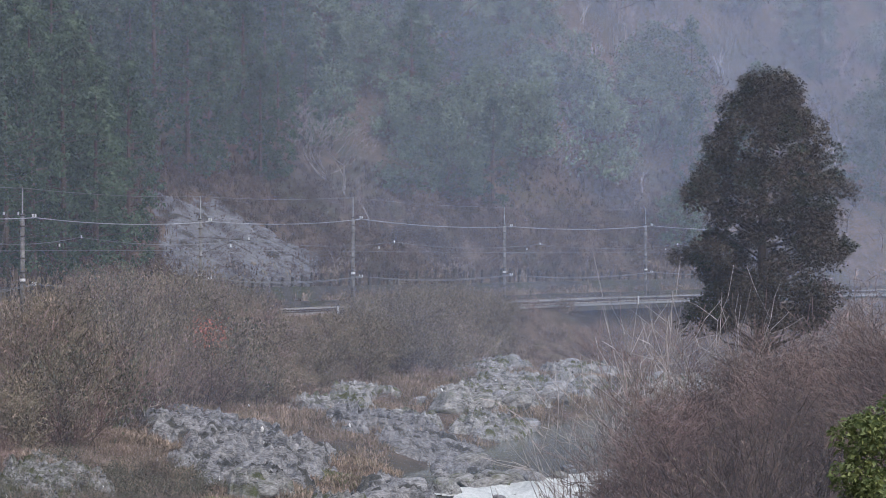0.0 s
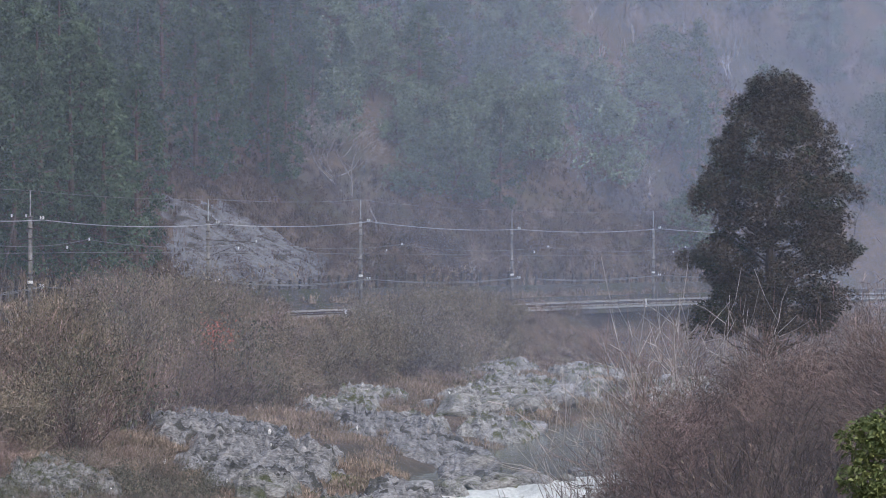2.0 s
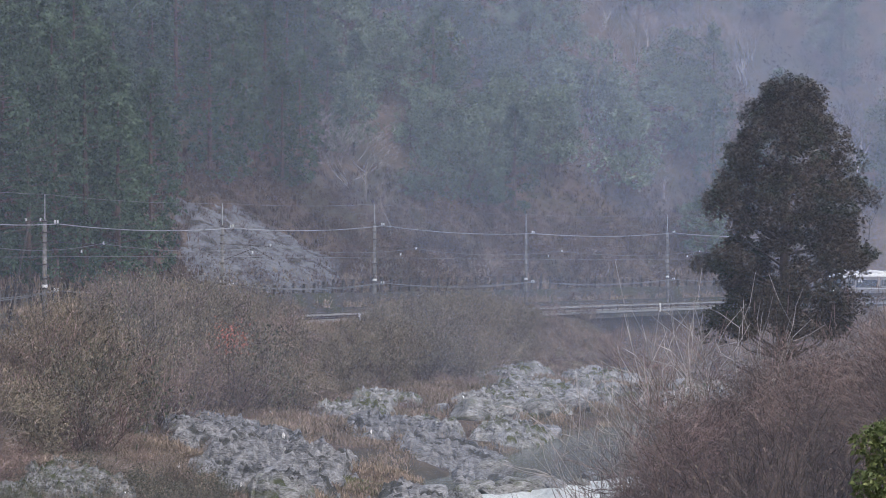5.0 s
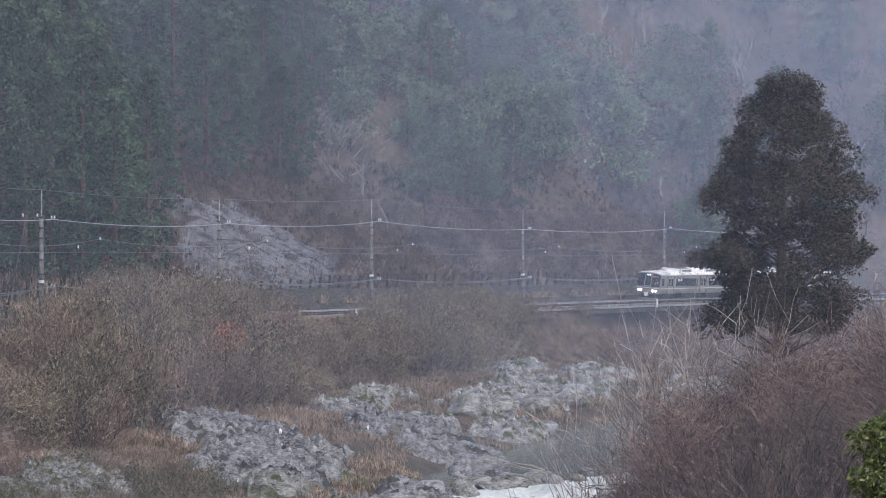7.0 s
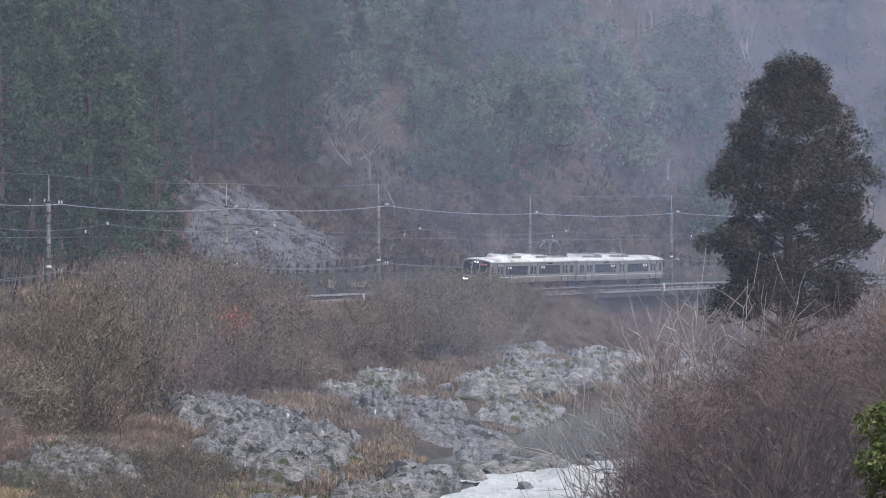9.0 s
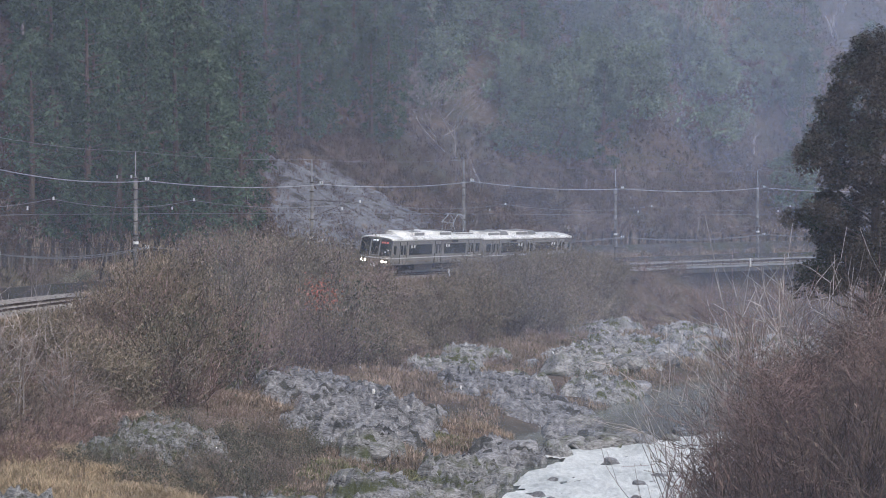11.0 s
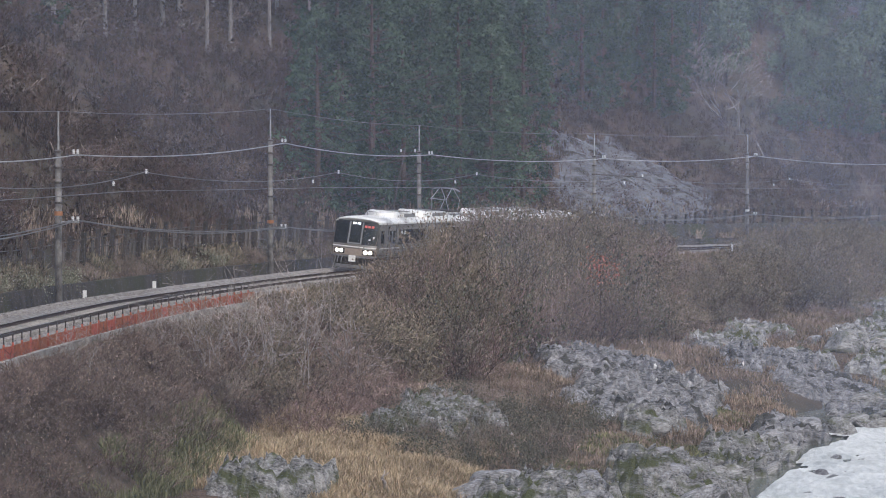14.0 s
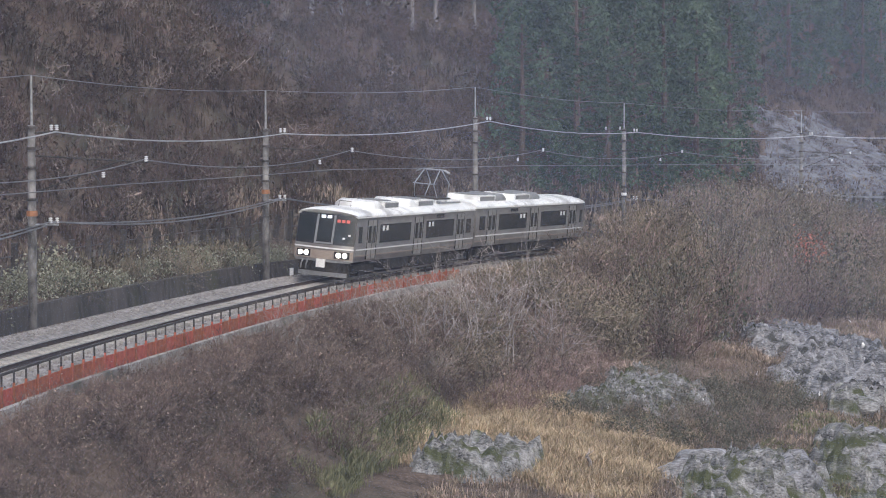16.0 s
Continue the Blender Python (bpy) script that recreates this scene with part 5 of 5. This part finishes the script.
def train_car(name, label, leading):
    root = tagged(new(name), label, "train car", "cars of the train")
    # sides and ends
    prof = [(1.38, 0.96), (1.455, 1.2), (HALF, 1.5), (HALF, 2.3), (1.45, 3.05)]
    vs, fs = [], []
    ys = [-9.9, -3.3, 3.3, 9.4]
    for sx in (-1, 1):
        o = len(vs)
        for y in ys + [None]:
            for x, z in prof:
                vs.append((sx * x * (1 if y is not None else 0.995), nose(x, z) if y is None else y, z))
        for j in range(len(ys)):
            for k in range(len(prof) - 1):
                q = (o + j * 5 + k, o + (j + 1) * 5 + k, o + (j + 1) * 5 + k + 1, o + j * 5 + k + 1)
                fs.append(q if sx > 0 else q[::-1])
    fs += [(0, 1, 2, 3, 4, 29, 28, 27, 26, 25)]
    body = part("body", Shape().add(vs, fs).box(-1.36, -9.8, 0.94, 1.36, 9.6, 1.02).mesh("body", STEEL), root)
    part("front_panel", front_patch(-1.465, 1.465, 0.96, 1.72, 0.0, 10, 4, 0.1).mesh("front_panel", STEEL), body)
    part("front_band", front_patch(-1.45, 1.45, 1.02, 1.42, 0.012, 10, 3, 0.03).mesh("front_band", BEIGE), body)
    part("cab_surround", front_patch(-1.45, 1.45, 1.70, 3.12, 0.004, 10, 6, 0.1).mesh("cab_surround", CAB_BLACK), body)
    part("cab_belt", front_patch(-1.47, 1.47, 1.50, 1.57, 0.02, 10, 1, 0.03).mesh("cab_belt", BELT), body)
    for x0, x1 in ((-1.34, -0.46), (-0.34, 0.34), (0.46, 1.34)):
        part("windscreen", front_patch(x0, x1, 1.84, 2.94, 0.018, 5, 4, 0.02).mesh("windscreen", GLASS), body)
    part("plough_edge", front_patch(-1.2, 1.2, 0.2, 0.4, -0.06, 8, 1, 0.06).mesh("plough_edge", AC_GREY), body)
    part("bumper_rail", front_patch(-1.36, 1.36, 0.88, 0.97, 0.03, 8, 1, 0.06).mesh("bumper_rail", AC_GREY), body)
    for x in (-1.1, -0.85, 0.5, 0.7, 0.95):
        part("jumper_cable", Shape().tube([(x, 9.98, 0.9), (x + 0.03, 10.06, 0.7), (x + 0.08, 9.95, 0.5)], 0.035, 6).mesh("jumper_cable", AC_GREY if x > 0.6 else UNDER), body)
    part("door_sill", front_patch(-0.42, 0.42, 1.72, 1.80, 0.03, 4, 1, 0.03).mesh("door_sill", AC_GREY), body)
    for x in (-0.42, 0.42):
        part("door_post", front_patch(x - 0.05, x + 0.05, 1.72, 3.08, 0.028, 1, 4, 0.03).mesh("door_post", AC_GREY), body)
    for x in (-1.0, 0.8):
        y = nose(x, 1.9) + 0.03
        part("wiper", Shape().tube([(x, y, 1.78), (x - 0.35, y - 0.08, 2.25)], 0.014, 4).mesh("wiper", UNDER), body)
    # roof
    arc = [(1.47, 3.04), (1.485, 3.12), (1.40, 3.22), (1.08, 3.33), (0.6, 3.41), (0.0, 3.44)]
    arc = arc + [(-x, z) for x, z in arc[-2::-1]]
    vs, fs = [], []
    ry = [-9.92, 8.6, 9.3, 9.75]
    for j, y in enumerate(ry):
        for x, z in arc:
            drop = (0, 0, 0.06, 0.22)[j]
            vs.append((x, min(y, nose(x, 3.1) + 0.06) if j > 1 else y, max(3.04, z - drop * (z - 3.04) / 0.6 - 0.0)))
    w = len(arc)
    for j in range(3):
        for k in range(w - 1):
            fs.append((j * w + k, j * w + k + 1, (j + 1) * w + k + 1, (j + 1) * w + k))
    fs += [tuple(range(3 * w, 4 * w)), tuple(range(w))[::-1]]
    part("roof", Shape().add(vs, fs).mesh("roof", ROOF), root)
    # windows, doors, stripes
    for sx in (-1, 1):
        def plate(nm, y0, y1, z0, z1, mat, out, parent, bev=0.0):
            a, c = sorted((sx * (HALF - 0.03), sx * (HALF + out)))
            return part(nm, Shape().box(a, y0, z0, c, y1, z1, 0, bev).mesh(nm, mat), parent)
        plate("belt_stripe", -9.85, 9.5, 1.50, 1.565, BELT, 0.014, body)
        plate("lower_stripe", -9.85, 9.5, 1.22, 1.27, BEIGE, 0.008, body)
        plate("gutter", -9.9, 9.5, 3.02, 3.07, BELT, 0.03, body)
        for y0, y1 in ((1.3, 6.1), (-6.1, -1.3)):
            win = plate("window", y0, y1, 1.78, 2.66, GLASS, 0.006, body)
            for y in (y0 + (y1 - y0) / 3, y0 + (y1 - y0) * 2 / 3):
                plate("mullion", y - 0.03, y + 0.03, 1.78, 2.66, CAB_BLACK, 0.012, win)
            plate("header", y0 - 0.1, y1 + 0.1, 2.68, 2.74, DOOR, 0.012, win)
            for y in (y1 - 0.5, y1 - 1.05):
                plate("sticker", y - 0.16, y + 0.16, 2.36, 2.6, BELT, 0.010, win)
        for y0, y1 in ((-9.3, -8.4),):
            plate("end_window", y0, y1, 1.85, 2.6, GLASS, 0.006, body)
        plate("cab_window", 8.75, 9.25, 1.85, 2.62, GLASS, 0.004, body)
        plate("destination_box", -4.2, -3.0, 2.78, 2.94, CAB_BLACK, 0.012, body)
        for y in (7.3, 0.0, -7.3):
            door = plate("door", y - 0.66, y + 0.66, 1.06, 2.88, DOOR, -0.006 + 0.008, body)
            for dy in (-0.32, 0.32):
                plate("door_window", y + dy - 0.2, y + dy + 0.2, 1.82, 2.62, GLASS, 0.010, door)
            for dy in (-0.68, 0.68):
                plate("door_edge", y + dy - 0.045, y + dy + 0.045, 1.05, 2.9, CAB_BLACK, 0.012, door)
            plate("door_gap", y - 0.012, y + 0.012, 1.06, 2.88, CAB_BLACK, 0.012, door)
    # underneath
    part("skirt", front_patch(-1.25, 1.25, 0.22, 0.96, -0.12, 8, 3, 0.25).mesh("skirt", UNDER), root)
    for x0, x1, y0, y1 in ((-1.25, -0.5, -4.4, -1.2), (0.4, 1.2, -4.0, 0.2), (-1.2, -0.4, 0.4, 4.2), (0.5, 1.25, 1.4, 4.4)):
        part("equipment_box", Shape().box(x0, y0, 0.42, x1, y1, 0.95, 0, 0.05).mesh("equipment_box", UNDER), root)
    for y in (6.9, -6.9):
        bogie(y, root)
    part("coupler", Shape().box(-0.16, 9.6, 0.62, 0.16, 10.15, 0.92, 0, 0.05).mesh("coupler", DARK_STEEL), root)
    if leading:
        part("coupler_cover", Shape().box(-0.2, 10.0, 0.62, 0.22, 10.2, 1.0, 0, 0.04).mesh("coupler_cover", BELT), root)
        for x in (-0.95, 0.95):
            lamp = part("headlight", front_patch(x - 0.36, x + 0.36, 1.08, 1.40, 0.03, 3, 2, 0.05).mesh("headlight", CAB_BLACK), root)
            for dx in (-0.15, 0.15):
                y = nose(x + dx, 1.24)
                part("lens", Shape().tube([(x + dx, y, 1.24), (x + dx, y + 0.05, 1.24)], 0.11, 14).mesh("lens", LAMP), lamp)
        for x in (-0.14, 0.16):
            part("marker_lamp", front_patch(x - 0.1, x + 0.1, 2.93, 3.05, 0.026, 2, 1, 0.02).mesh("marker_lamp", SIGN_WHITE), body)
        for x in (-0.62, -0.84, -1.06):
            part("train_sign", front_patch(x - 0.08, x + 0.08, 2.76, 2.9, 0.026, 2, 1, 0.01).mesh("train_sign", SIGN_RED), body)
        for x in (-0.96, -1.2):
            part("cab_sticker", front_patch(x - 0.06, x + 0.06, 2.0 + 0.15 * (x < -1), 2.08 + 0.15 * (x < -1), 0.024, 1, 1, 0.01).mesh("cab_sticker", BELT), body)
        roof_unit(1.9, 6.0, ROOF, root)
        roof_unit(-3.9, 0.6, ROOF, root)
        pan = part("pantograph", Shape().box(-0.75, -7.5, 3.60, 0.75, -5.2, 3.68, 0, 0.02).mesh("pantograph", DARK_STEEL), root)
        for sx in (-0.62, 0.62):
            for y0, y1 in ((-5.45, -4.95), (-7.25, -7.75)):
                part("arm", Shape().tube([(sx, y0, 3.68), (sx * 0.85, y1, 4.4), (sx * 0.7, -6.35 + (0.2 if y0 > -6 else -0.2), 5.1)], 0.03, 6).mesh("arm", GALV), pan)
        part("cross_tube", Shape().tube([(-0.62, -4.95, 4.4), (0.62, -4.95, 4.4)], 0.03, 6).mesh("cross_tube", GALV), pan)
        for y in (-6.5, -6.2):
            part("collector", Shape().tube([(-0.9, y, 5.0), (-0.65, y, 5.14), (0.65, y, 5.14), (0.9, y, 5.0)], 0.035, 6).mesh("collector", GALV), pan)
        for x in (-0.6, 0.6):
            for y in (-7.2, -5.3):
                one = Shape()
                insulator(one, x, y, 3.40, 0)
                part("insulator", one.mesh("insulator", CERAMIC), pan)
        ant = Shape().tube([(-0.3, 7.4, 3.35), (-0.3, 7.3, 3.68), (0.3, 7.3, 3.68), (0.3, 7.4, 3.35)], 0.02, 5)
        part("antenna", ant.mesh("antenna", DARK_STEEL), root)
        part("roof_pipe", Shape().tube([(-0.9, -8.8, 3.45), (-0.9, -5.0, 3.45)], 0.05, 6).mesh("roof_pipe", AC_GREY), root)
    else:
        # these hoods face the other way; their shade is painted in as grey
        roof_unit(-8.2, -3.8, AC_GREY, root)
        roof_unit(-2.2, 2.2, AC_GREY, root)
    gang = Shape().box(-0.55, -10.12, 1.05, 0.55, -9.85, 3.1, 0, 0.05)
    part("gangway", gang.mesh("gangway", UNDER), root)
    return root


front_car = train_car("front_train_car", "silver-grey commuter train car with black cab front and lit headlights", True)
rear_car = train_car("rear_train_car", "silver-grey commuter train car with roof hoods greyed for shade", False)


def car_pose(s, flip=False):
    a = s / R0
    x, y, _ = on_track(s, 0)
    return Matrix.Translation((x, y, rail_z(s))) @ pose(0, 0, 0, 0, -CANT, 180 - math.degrees(a)) @ pose(0, 0, 0, 0, 0, 180 if flip else 0)


def front_at(t):
    """Arc length at which the train's front stands after t seconds; it slows a little."""
    return 188.9 - 20.4 * (t - 7) + 0.039 * (t - 7) ** 2


def motions():
    times = [0.5 * k for k in range(33)]
    walk(front_car, [(t, car_pose(front_at(t) + 10.05)) for t in times])
    walk(rear_car, [(t, car_pose(front_at(t) + 30.25, True)) for t in times])


motions()
